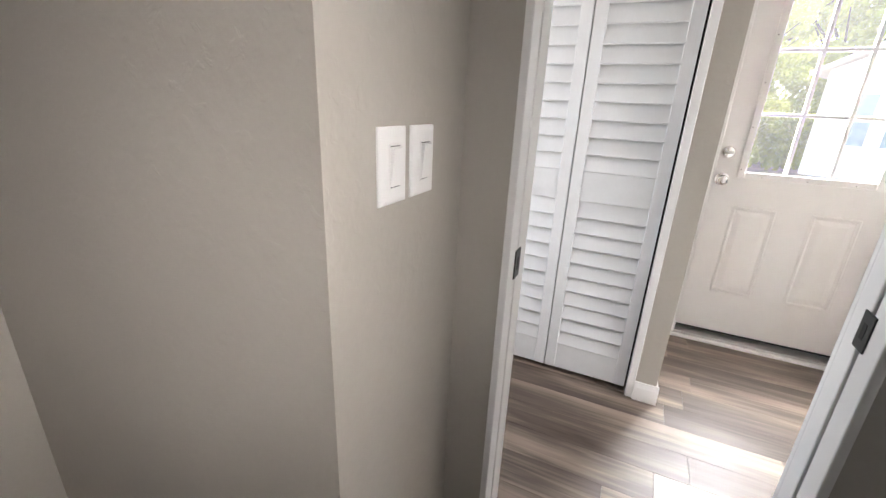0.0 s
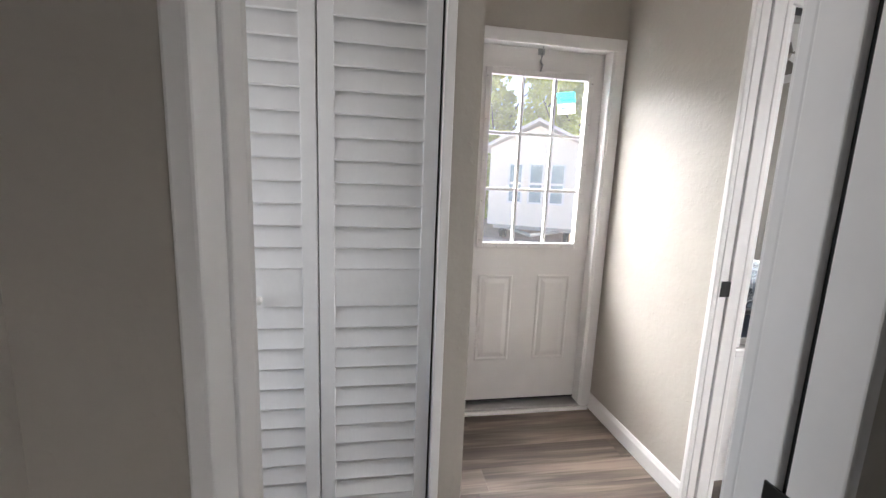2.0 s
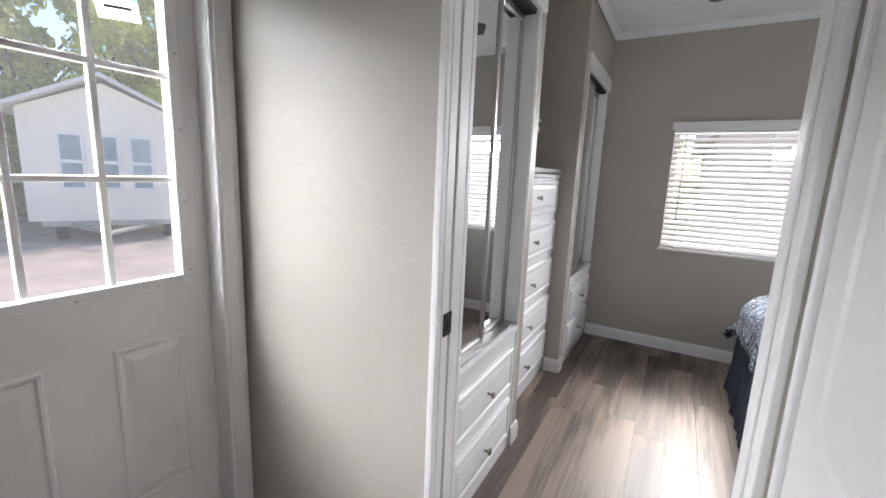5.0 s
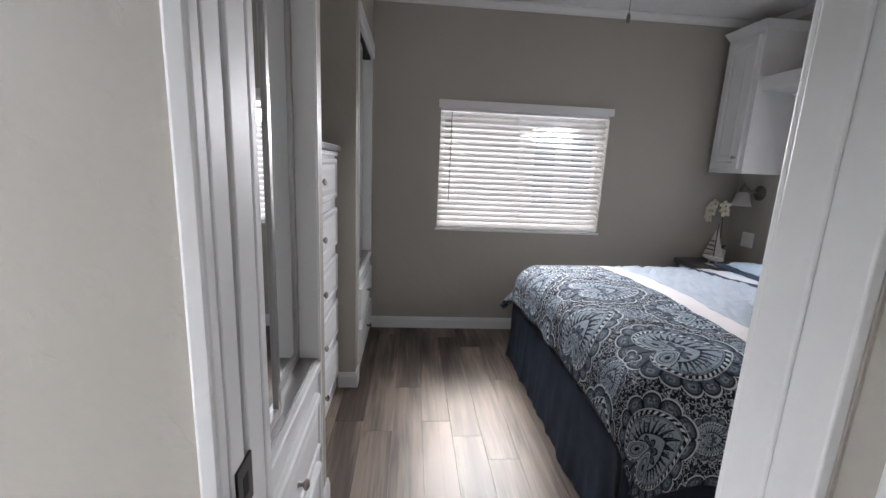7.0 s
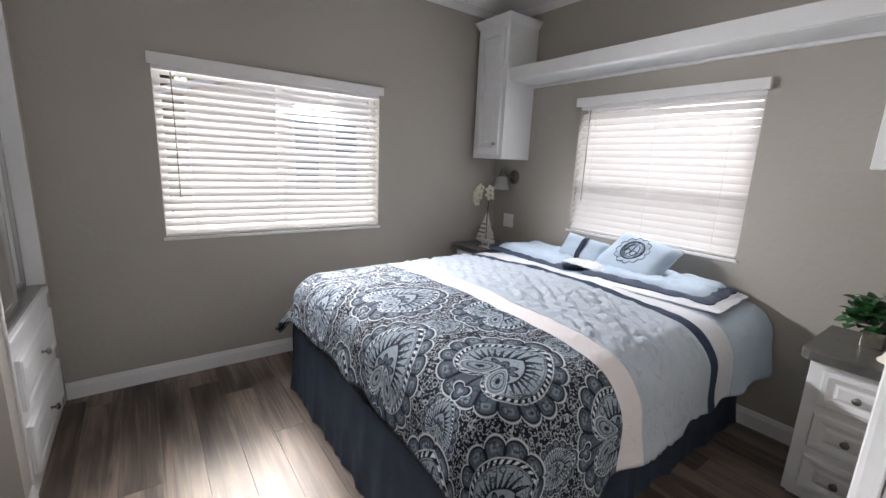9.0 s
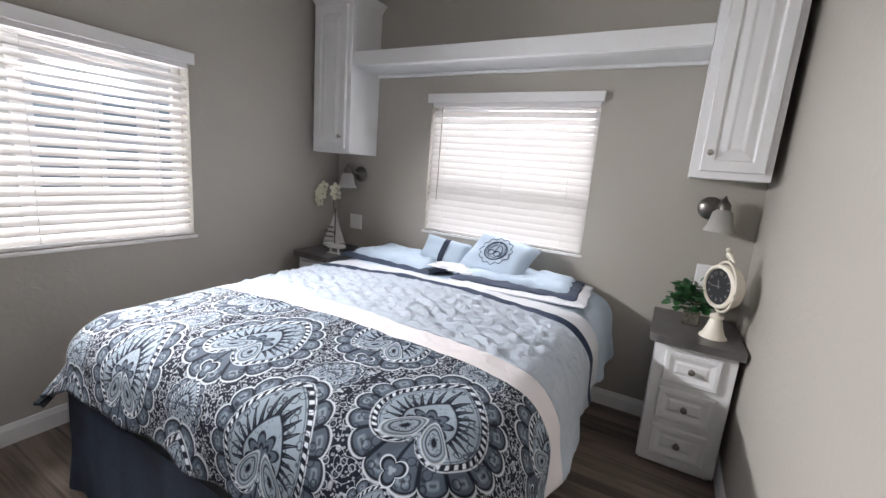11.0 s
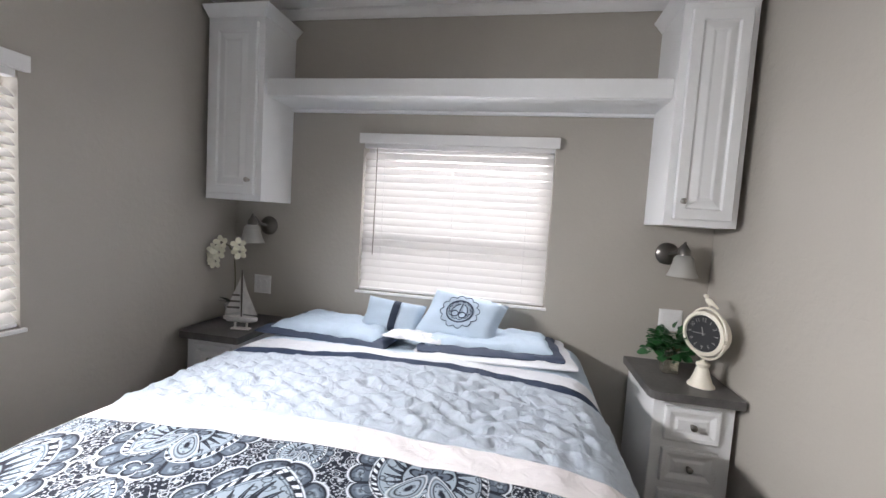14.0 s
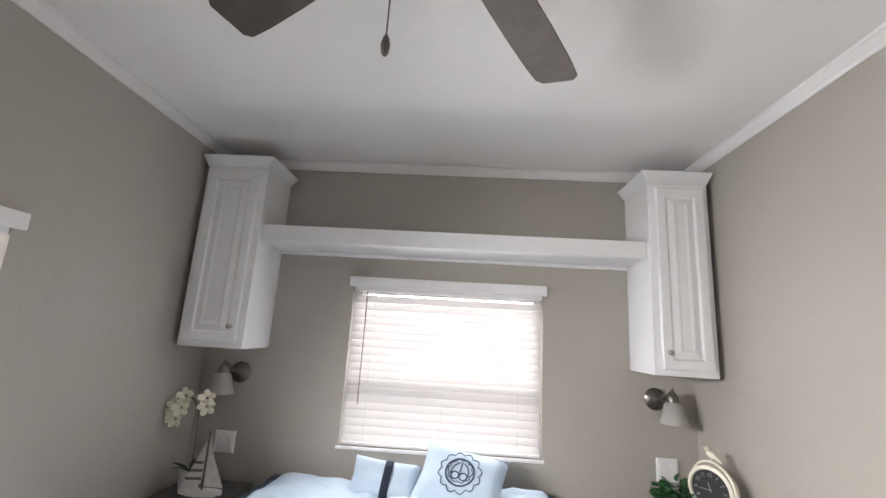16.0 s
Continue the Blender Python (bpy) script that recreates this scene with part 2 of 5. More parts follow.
def plank_material():
    """Weathered grey-brown vinyl planks: grain along the plank, its own tone for each."""
    m = bpy.data.materials.new("greybrown_vinyl_plank")
    m.use_nodes = True
    nt, b = nodes_of(m)
    co = nt.nodes.new("ShaderNodeTexCoord").outputs["Object"]
    info = nt.nodes.new("ShaderNodeObjectInfo").outputs["Random"]
    sh = nt.nodes.new("ShaderNodeVectorMath")
    sh.operation = "ADD"
    cmb = nt.nodes.new("ShaderNodeCombineXYZ")
    mul = nt.nodes.new("ShaderNodeMath")
    mul.operation = "MULTIPLY"
    mul.inputs[1].default_value = 37
    nt.links.new(info, mul.inputs[0])
    for i in range(3):
        nt.links.new(mul.outputs[0], cmb.inputs[i])
    nt.links.new(co, sh.inputs[0])
    nt.links.new(cmb.outputs[0], sh.inputs[1])
    outs = []
    for vec, scale, detail in (((9, 1.0, 1), 1.0, 3), ((70, 2.2, 1), 1.0, 4)):
        mp = nt.nodes.new("ShaderNodeMapping")
        mp.inputs["Scale"].default_value = vec
        nz = nt.nodes.new("ShaderNodeTexNoise")
        nz.inputs["Scale"].default_value, nz.inputs["Detail"].default_value = scale, detail
        nz.inputs["Distortion"].default_value = 0.6
        nt.links.new(sh.outputs[0], mp.inputs[0])
        nt.links.new(mp.outputs[0], nz.inputs["Vector"])
        outs.append(nz.outputs["Fac"])
    a1 = nt.nodes.new("ShaderNodeMath")
    a1.operation = "MULTIPLY_ADD"
    a1.inputs[1].default_value = 0.45
    nt.links.new(outs[1], a1.inputs[0])
    nt.links.new(outs[0], a1.inputs[2])
    a2 = nt.nodes.new("ShaderNodeMath")
    a2.operation = "MULTIPLY_ADD"
    a2.inputs[1].default_value = 0.24
    nt.links.new(info, a2.inputs[0])
    nt.links.new(a1.outputs[0], a2.inputs[2])
    cr = nt.nodes.new("ShaderNodeValToRGB")
    el = cr.color_ramp.elements
    el[0].position, el[0].color = 0.52, (0.035, 0.024, 0.018, 1)
    el[1].position, el[1].color = 1.05, (0.26, 0.205, 0.165, 1)
    e = el.new(0.78)
    e.color = (0.105, 0.079, 0.063, 1)
    nt.links.new(a2.outputs[0], cr.inputs[0])
    nt.links.new(cr.outputs[0], b.inputs["Base Color"])
    b.inputs["Roughness"].default_value = 0.4
    bp = nt.nodes.new("ShaderNodeBump")
    bp.inputs["Strength"].default_value, bp.inputs["Distance"].default_value = 0.25, 0.001
    nt.links.new(outs[1], bp.inputs["Height"])
    nt.links.new(bp.outputs[0], b.inputs["Normal"])
    return m


PLANK = plank_material()


def comforter_material():
    """Printed comforter: bands across the bed; the foot end carries a paisley print of heart-shaped medallions."""
    m = bpy.data.materials.new("paisley_comforter")
    m.use_nodes = True
    nt, b = nodes_of(m)
    n = Net(nt)
    uv = nt.nodes.new("ShaderNodeUVMap")
    uv.uv_map = "cloth"
    sep = nt.nodes.new("ShaderNodeSeparateXYZ")
    nt.links.new(uv.outputs[0], sep.inputs[0])
    u, v = sep.outputs[0], sep.outputs[1]
    dark, mid, pale, light = (0.010, 0.013, 0.022), (0.085, 0.108, 0.14), (0.27, 0.32, 0.37), (0.62, 0.66, 0.71)

    # small filling: meandering scroll lines, ringed florets and dots on near-black
    warp = nt.nodes.new("ShaderNodeTexNoise")
    warp.inputs["Scale"].default_value, warp.inputs["Detail"].default_value = 15, 1
    nt.links.new(uv.outputs[0], warp.inputs["Vector"])

    def voronoi(scale, feature="F1"):
        t = nt.nodes.new("ShaderNodeTexVoronoi")
        t.feature = feature
        t.inputs["Scale"].default_value = scale
        nt.links.new(uv.outputs[0], t.inputs["Vector"])
        return t.outputs["Distance"]

    tiny, floret = voronoi(120), voronoi(36)
    scroll = n.band(n.op("FRACT", n.op("MULTIPLY", warp.outputs["Fac"], 7.0)), 0.46, 0.54, 0.03)
    fill = n.mix(n.op("MULTIPLY", n.band(tiny, 0.16, 0.36, 0.06), 0.6), dark, light)
    fill = n.mix(n.op("MULTIPLY", n.band(floret, 0.0, 0.36, 0.03), 0.9), fill, dark)
    fill = n.mix(n.op("MULTIPLY", n.band(floret, 0.28, 0.34, 0.03), 0.75), fill, light)
    fill = n.mix(n.op("SUBTRACT", 1.0, n.step(floret, 0.14, 0.04)), fill, mid)
    fill = n.mix(n.op("MULTIPLY", scroll, 0.6), fill, light)

    def medallions(color, cu, cv, pu, pv, size):
        """A lattice of scalloped hearts about the cloth point (cu, cv), pu and pv apart, pointing to the head."""
        x = n.op("WRAP", n.op("SUBTRACT", u, cu), pu / 2, -pu / 2)
        y = n.op("WRAP", n.op("SUBTRACT", v, cv), pv / 2, -pv / 2)
        x, y = n.op("DIVIDE", x, size), n.op("DIVIDE", y, size)
        r = n.op("SQRT", n.op("ADD", n.op("MULTIPLY", x, x), n.op("MULTIPLY", y, y)))
        a = n.op("ARCTAN2", y, x)
        turn = n.op("DIVIDE", n.op("ABSOLUTE", a), math.pi)
        tip = n.op("POWER", n.op("MAXIMUM", 0.0, n.op("SUBTRACT", 1.0, n.op("DIVIDE", turn, 0.42))), 2.2)
        cleft = n.op("POWER", n.op("MAXIMUM", 0.0, n.op("DIVIDE", n.op("SUBTRACT", turn, 0.74), 0.26)), 2.0)
        rho = n.op("SUBTRACT", n.op("ADD", 0.62, n.op("MULTIPLY", tip, 0.34)), n.op("MULTIPLY", cleft, 0.36))
        h = n.op("DIVIDE", r, rho)
        # ring of scallops round the heart, wider at the foot
        lobe = n.op("ABSOLUTE", n.op("SINE", n.op("MULTIPLY", a, 8.0)))
        rim = n.op("ADD", n.op("ADD", 0.80, n.op("MULTIPLY", tip, 0.3)), n.op("MULTIPLY", n.op("POWER", lobe, 0.5), 0.11))
        rr = n.op("DIVIDE", r, rim)
        inside = lambda q, at, soft=0.012: n.op("SUBTRACT", 1.0, n.step(q, at, soft))
        c = n.mix(inside(rr, 1.035), color, light)
        c = n.mix(inside(rr, 1.01), c, dark)
        petal = n.op("MULTIPLY", inside(rr, 0.975), n.step(lobe, 0.28, 0.1))
        c = n.mix(petal, c, mid)
        spot = n.op("MULTIPLY", n.band(rr, 0.83, 0.92, 0.02), n.step(lobe, 0.8, 0.08))
        c = n.mix(n.op("MULTIPLY", spot, 0.8), c, pale)
        spot = n.op("MULTIPLY", n.band(rr, 0.86, 0.89, 0.02), n.step(lobe, 0.93, 0.04))
        c = n.mix(spot, c, dark)
        # roped border
        c = n.mix(inside(h, 1.10), c, light)
        c = n.mix(inside(h, 1.075), c, dark)
        rope = n.step(n.op("SINE", n.op("ADD", n.op("MULTIPLY", a, 38.0), n.op("MULTIPLY", h, 26.0))), 0.1, 0.3)
        c = n.mix(n.op("MULTIPLY", n.band(h, 0.97, 1.06, 0.01), rope), c, light)
        # pale heart with dark leaves fanning outwards
        c = n.mix(inside(h, 0.95), c, pale)
        c = n.mix(n.band(h, 0.905, 0.925, 0.008), c, mid)
        fan = n.op("ABSOLUTE", n.op("SINE", n.op("ADD", n.op("MULTIPLY", a, 13.0), n.op("MULTIPLY", h, 4.0))))
        taper = n.op("SUBTRACT", 1.0, n.op("MULTIPLY", n.op("SUBTRACT", h, 0.55), 2.5))
        leaf = n.op("MULTIPLY", n.step(n.op("SUBTRACT", taper, fan), 0.1, 0.06), n.op("MULTIPLY", n.band(h, 0.5, 0.86, 0.01), inside(turn, 0.72)))
        c = n.mix(leaf, c, dark)
        vein = n.op("MULTIPLY", leaf, inside(fan, 0.14, 0.05))
        c = n.mix(n.op("MULTIPLY", vein, n.band(h, 0.58, 0.76, 0.02)), c, mid)
        c = n.mix(n.op("MULTIPLY", n.op("MULTIPLY", n.band(floret, 0.36, 0.46, 0.03), inside(rr, 0.97)), 0.75), c, dark)
        # inner field with a small dark rosette
        c = n.mix(inside(h, 0.53), c, dark)
        c = n.mix(inside(h, 0.49), c, pale)
        flower = n.op("ABSOLUTE", n.op("SINE", n.op("MULTIPLY", a, 4.0)))
        fl = n.op("DIVIDE", r, n.op("ADD", 0.16, n.op("MULTIPLY", flower, 0.1)))
        c = n.mix(inside(fl, 1.1, 0.04), c, dark)
        c = n.mix(inside(fl, 0.93, 0.04), c, mid)
        c = n.mix(n.band(fl, 0.45, 0.62, 0.05), c, dark)
        c = n.mix(n.op("MULTIPLY", n.op("MULTIPLY", n.band(tiny, 0.0, 0.2, 0.08), inside(h, 0.49)), n.step(fl, 1.15, 0.05)), c, mid)
        # a pair of paisley drops rising from the foot of the heart
        ay = n.op("ABSOLUTE", y)
        lean = n.op("MULTIPLY", n.op("ADD", x, 0.25), 0.45)
        dx, dy = n.op("ADD", x, 0.22), n.op("SUBTRACT", n.op("ADD", ay, lean), 0.2)
        thin = n.op("SUBTRACT", 1.0, n.op("MULTIPLY", n.step(x, -0.02, 0.26), 0.75))
        dy = n.op("DIVIDE", dy, thin)
        dl = n.op("MULTIPLY", dx, 0.62)
        rs = n.op("SQRT", n.op("ADD", n.op("MULTIPLY", dl, dl), n.op("MULTIPLY", dy, dy)))
        c = n.mix(inside(rs, 0.172), c, light)
        c = n.mix(inside(rs, 0.156), c, dark)
        c = n.mix(inside(rs, 0.140), c, pale)
        c = n.mix(n.band(rs, 0.095, 0.112, 0.008), c, dark)
        c = n.mix(n.op("MULTIPLY", inside(rs, 0.095), n.band(tiny, 0.12, 0.34, 0.06)), c, mid)
        c = n.mix(inside(rs, 0.04), c, dark)
        # small three-lobed palmette below the cleft
        px = n.op("ADD", x, 0.74)
        rp = n.op("SQRT", n.op("ADD", n.op("MULTIPLY", px, px), n.op("MULTIPLY", y, y)))
        ray = n.op("ABSOLUTE", n.op("SINE", n.op("MULTIPLY", n.op("ARCTAN2", y, px), 1.5)))
        rq = n.op("DIVIDE", rp, n.op("ADD", 0.075, n.op("MULTIPLY", ray, 0.08)))
        c = n.mix(inside(rq, 1.12, 0.04), c, light)
        c = n.mix(inside(rq, 1.0, 0.04), c, dark)
        c = n.mix(inside(rq, 0.75, 0.06), c, mid)
        c = n.mix(inside(rq, 0.3, 0.06), c, pale)
        return c

    # two staggered rows of hearts, with small sprigs between them
    PU, PV = 0.57, 0.65
    col = medallions(fill, 0.58, 0.675, PU, PV, 0.088)
    col = medallions(col, 0.30, 0.35, PU, PV, 0.088)
    col = medallions(col, 0.30, 0.675, PU, PV, 0.205)
    col = medallions(col, 0.58, 0.35, PU, PV, 0.215)
    # bands across the bed
    FOOT, BAND, QUILT, STRIPE = 0.91, 1.025, 1.55, 1.62
    col = n.mix(n.step(u, FOOT, 0.002), col, (0.70, 0.66, 0.66))
    nz = nt.nodes.new("ShaderNodeTexNoise")
    nz.inputs["Scale"].default_value = 6
    nt.links.new(uv.outputs[0], nz.inputs["Vector"])
    quilt = n.mix(nz.outputs["Fac"], (0.37, 0.42, 0.48), (0.46, 0.5, 0.55))
    col = n.mix(n.step(u, BAND, 0.002), col, quilt)
    col = n.mix(n.step(u, QUILT, 0.002), col, (0.028, 0.042, 0.078))
    col = n.mix(n.step(u, STRIPE, 0.002), col, (0.6, 0.61, 0.64))
    col = n.mix(n.step(u, STRIPE + 0.16, 0.002), col, (0.44, 0.52, 0.6))
    nt.links.new(col, b.inputs["Base Color"])
    b.inputs["Roughness"].default_value = 0.78
    b.inputs["Specular IOR Level"].default_value = 0.15
    # quilted and woven relief
    wv = nt.nodes.new("ShaderNodeTexNoise")
    wv.inputs["Scale"].default_value, wv.inputs["Detail"].default_value = 420, 1
    nt.links.new(uv.outputs[0], wv.inputs["Vector"])
    pk = nt.nodes.new("ShaderNodeTexNoise")
    pk.inputs["Scale"].default_value, pk.inputs["Detail"].default_value, pk.inputs["Distortion"].default_value = 17, 2, 0.8
    nt.links.new(uv.outputs[0], pk.inputs["Vector"])
    zone = n.op("ADD", 0.25, n.op("MULTIPLY", n.band(u, BAND, QUILT, 0.005), 0.3))
    hgt = n.op("ADD", n.op("MULTIPLY", pk.outputs["Fac"], zone), n.op("MULTIPLY", wv.outputs["Fac"], 0.03))
    bp = nt.nodes.new("ShaderNodeBump")
    bp.inputs["Strength"].default_value, bp.inputs["Distance"].default_value = 0.9, 0.03
    nt.links.new(hgt, bp.inputs["Height"])
    nt.links.new(bp.outputs[0], b.inputs["Normal"])
    return m


COMFORTER = comforter_material()

# ---- building blocks ----


def box(bm, x0, y0, z0, x1, y1, z1):
    vs = [bm.verts.new((x, y, z)) for z in (z0, z1) for y in (y0, y1) for x in (x0, x1)]
    for f in ((0, 2, 3, 1), (4, 5, 7, 6), (0, 1, 5, 4), (2, 6, 7, 3), (0, 4, 6, 2), (1, 3, 7, 5)):
        bm.faces.new([vs[i] for i in f])
    return bm


def B(*xyz):
    return box(bmesh.new(), *xyz)


def soft(bm, r=0.003, seg=2):
    bmesh.ops.bevel(bm, geom=bm.edges[:], offset=r, segments=seg, affect="EDGES", profile=0.5)
    return bm


def part(name, bm, mat, parent=None, label="", smooth=False):
    """Links a bmesh as one mesh object under a thing, or at top level."""
    me = bpy.data.meshes.new(name)
    bmesh.ops.recalc_face_normals(bm, faces=bm.faces[:])
    bm.to_mesh(me)
    bm.free()
    me.materials.append(mat)
    if smooth:
        for p in me.polygons:
            p.use_smooth = True
        me.set_sharp_from_angle(angle=radians(40))
    ob = new(name, me)
    if parent:
        ob.parent = parent
    return tagged(ob, label)


def thing(name, label, category, group="", kind="", at=(0, 0, 0), rz=0):
    ob = new(name)
    ob.empty_display_size = 0.1
    ob.matrix_world = pose(*at, 0, 0, rz)
    return tagged(ob, label, category, group, kind)


def basis(origin, u, n):
    """Local x along u, local z along n, local y upward or as they give it."""
    u, n = Vector(u).normalized(), Vector(n).normalized()
    v = n.cross(u)
    return Matrix(((u.x, v.x, n.x, origin[0]), (u.y, v.y, n.y, origin[1]), (u.z, v.z, n.z, origin[2]), (0, 0, 0, 1)))


def rings(bm, m, w, h, steps):
    """A raised or sunken panel centred at m: rectangles shrunk by inset, lifted by height, the last one capped."""
    prev = None
    for inset, z in steps:
        a, c = w / 2 - inset, h / 2 - inset
        ring = [bm.verts.new(m @ Vector(p)) for p in ((-a, -c, z), (a, -c, z), (a, c, z), (-a, c, z))]
        if prev:
            for i in range(4):
                bm.faces.new((prev[i], prev[(i + 1) % 4], ring[(i + 1) % 4], ring[i]))
        prev = ring
    bm.faces.new(prev)
    return bm


RAISED = [(0, 0), (0.006, 0.006), (0.014, 0.006), (0.02, 0.001), (0.026, 0.001), (0.05, 0.007)]
DRAWER = [(0, 0), (0.0, 0.014), (0.006, 0.02), (0.022, 0.02), (0.028, 0.014), (0.034, 0.014), (0.055, 0.019)]


def lathe(bm, m, profile, seg=16, caps=True):
    prev = None
    for r, z in profile:
        ring = [bm.verts.new(m @ Vector((r * math.cos(2 * math.pi * i / seg), r * math.sin(2 * math.pi * i / seg), z))) for i in range(seg)]
        if prev:
            for i in range(seg):
                bm.faces.new((prev[i], prev[(i + 1) % seg], ring[(i + 1) % seg], ring[i]))
        elif caps:
            bm.faces.new(ring)
        prev = ring
    if caps:
        bm.faces.new(prev)
    return bm


def tube(bm, pts, r, seg=8):
    """A round rod through points; r is one radius or one for each point."""
    prev = None
    pts = [Vector(p) for p in pts]
    for i, p in enumerate(pts):
        d = (pts[min(i + 1, len(pts) - 1)] - pts[max(i - 1, 0)]).normalized()
        q = d.to_track_quat("Z", "Y")
        rad = r[i] if isinstance(r, (list, tuple)) else r
        ring = [bm.verts.new(p + q @ Vector((rad * math.cos(2 * math.pi * k / seg), rad * math.sin(2 * math.pi * k / seg), 0))) for k in range(seg)]
        if prev:
            for k in range(seg):
                bm.faces.new((prev[k], prev[(k + 1) % seg], ring[(k + 1) % seg], ring[k]))
        else:
            bm.faces.new(ring)
        prev = ring
    bm.faces.new(prev)
    return bm


def knob(parent, at, n, mat=None, r=0.016, name="knob"):
    """A round pull on a stem, standing out along n."""
    u = (0, 0, 1) if abs(n[2]) < 0.9 else (1, 0, 0)
    bm = lathe(bmesh.new(), basis(at, u, n), [(0.009, 0), (0.007, 0.004), (0.005, 0.012), (0.008, 0.016), (r, 0.021), (r * 1.02, 0.026), (r * 0.7, 0.031), (0.002, 0.033)], 14)
    return part(name, bm, mat or NICKEL, parent, smooth=True)


def structure(name, bm, mat, label="", category=""):
    return tagged(part(name, bm, mat, None, label), category=category, kind="structure")


# ---- the rooms ----
H = 2.52          # ceiling
XH = 1.645        # wall at the head of the bed
YW = 4.287        # window wall at the foot end of the room
YR = 1.535        # bedroom side of the wall with the bedroom doorway
YE = 1.41         # hall side of the same wall
XE = -2.025       # inner face of the outer wall with the glazed door
XB, XBH = -0.18, -0.305   # bathroom wall, bathroom and hall side


def wall(name, boxes, label, mat=None):
    bm = bmesh.new()
    for b in boxes:
        box(bm, *b)
    return structure(name, bm, mat or WALL, label, "wall")


# head wall with its window
W2 = (2.352, 3.452, 0.885, 1.765)
wall("wall_east", [(XH, 1.3, 0, XH + 0.13, W2[0], H), (XH, W2[1], 0, XH + 0.13, YW + 0.13, H), (XH, W2[0], 0, XH + 0.13, W2[1], W2[2]), (XH, W2[0], W2[3], XH + 0.13, W2[1], H)], "greige painted bedroom wall behind the bed")
W1 = (-0.838, 0.487, 0.845, 1.775)
wall("wall_north", [(-2.155, YW, 0, W1[0], YW + 0.13, H), (W1[1], YW, 0, XH, YW + 0.13, H), (W1[0], YW, 0, W1[1], YW + 0.13, W1[2]), (W1[0], YW, W1[3], W1[1], YW + 0.13, H)], "greige painted bedroom wall with a wide window")
# wall between hall and bedroom, with the doorway
DX0, DX1, DH = -1.25, -0.535, 2.05
wall("wall_bedroom", [(XE, YE, 0, DX0, YR, H), (DX1, YE, 0, XH, YR, H), (DX0, YE, DH, DX1, YR, H)], "pale greige textured wall between hall and bedroom")
# outer wall with the glazed door
DY0, DY1 = 0.535, 1.335
wall("wall_west", [(XE - 0.13, -1.3, 0, XE, DY0, H), (XE - 0.13, DY1, 0, XE, YW, H), (XE - 0.13, DY0, 2.065, XE, DY1, H)], "greige painted outer wall with the entry door")
# closet front, its stub end and side
wall("wall_closet", [(-1.30, -1.3, 0, -1.24, -0.50, H), (-1.30, 0.335, 0, -1.24, 0.425, H), (-1.30, -0.50, 2.05, -1.24, 0.335, H), (XE, 0.355, 0, -1.30, 0.425, H)], "greige painted closet wall beside the entry")
# bathroom wall with its doorway
BY0, BY1 = -0.063, 0.598
wall("wall_bathroom", [(XBH, -1.3, 0, XB, BY0, H), (XBH, BY1, 0, XB, 0.84, H), (XBH, BY0, DH, XB, BY1, H), (-0.53, 0.84, 0, XB, 0.90, H)], "greige painted wall between bathroom and hall")
# wall of the utility closet at the end of the hall
UY0, UY1 = 0.875, 1.345
wall("wall_utility", [(-0.53, 0.90, 2.03, -0.44, YE, H), (-0.53, UY1 + 0.02, 0, -0.44, YE, 2.03)], "painted wall above the utility closet door")
wall("wall_bath_left", [(XB, -0.26, 0, 0.258, -0.172, H), (0.17, -1.3, 0, 0.258, -0.26, H)], "greige painted bathroom wall with light switches")
# side wall with an opening added for the bathroom fill lamp
wall("wall_bath_right", [(XB, 0.80, 0, 0.68, 0.84, H), (1.22, 0.80, 0, 1.65, 0.84, H), (0.68, 0.80, 0, 1.22, 0.84, 1.22), (0.68, 0.80, 1.98, 1.22, 0.84, H)], "greige painted bathroom side wall")
wall("wall_bath_back", [(1.60, -1.3, 0, 1.65, 0.80, H)], "greige painted bathroom back wall")
# unseen end wall added to close the hall, opened for the fill lamp
wall("wall_south", [(XE, -1.36, 0, -1.2, -1.3, H), (-0.36, -1.36, 0, 1.65, -1.3, H), (-1.2, -1.36, 0, -0.36, -1.3, 0.72), (-1.2, -1.36, 1.98, -0.36, -1.3, H)], "added unseen greige wall closing the hall")

bm = bmesh.new()
for b in ((XE, -1.3, H, 1.65, YE, H + 0.06), (XE, YE, H, XH, YW, H + 0.06)):
    box(bm, *b)
structure("ceiling", bm, CEIL, "smooth white ceiling", "ceiling")
structure("floor", B(-2.16, -1.36, -0.06, 1.78, YW + 0.13, -0.009), TILEB, "floor of grey-brown vinyl planks", "floor")


def run(name, pts, h, d, n, mat=WHITE, z=0.0, label="white moulded baseboard", cat="baseboard"):
    """A straight moulding from pts[0] to pts[1], standing d out of the wall along n."""
    (x0, y0), (x1, y1) = pts
    bm = bmesh.new()
    prof = [(0, 0), (d, 0), (d, h * 0.72), (d * 0.75, h * 0.84), (d * 0.5, h), (0, h)]
    a = [bm.verts.new((x0 + n[0] * p, y0 + n[1] * p, z + q)) for p, q in prof]
    b = [bm.verts.new((x1 + n[0] * p, y1 + n[1] * p, z + q)) for p, q in prof]
    for i in range(6):
        bm.faces.new((a[i], a[(i + 1) % 6], b[(i + 1) % 6], b[i]))
    bm.faces.new(a)
    bm.faces.new(b)
    return structure(name, bm, mat, label, cat)


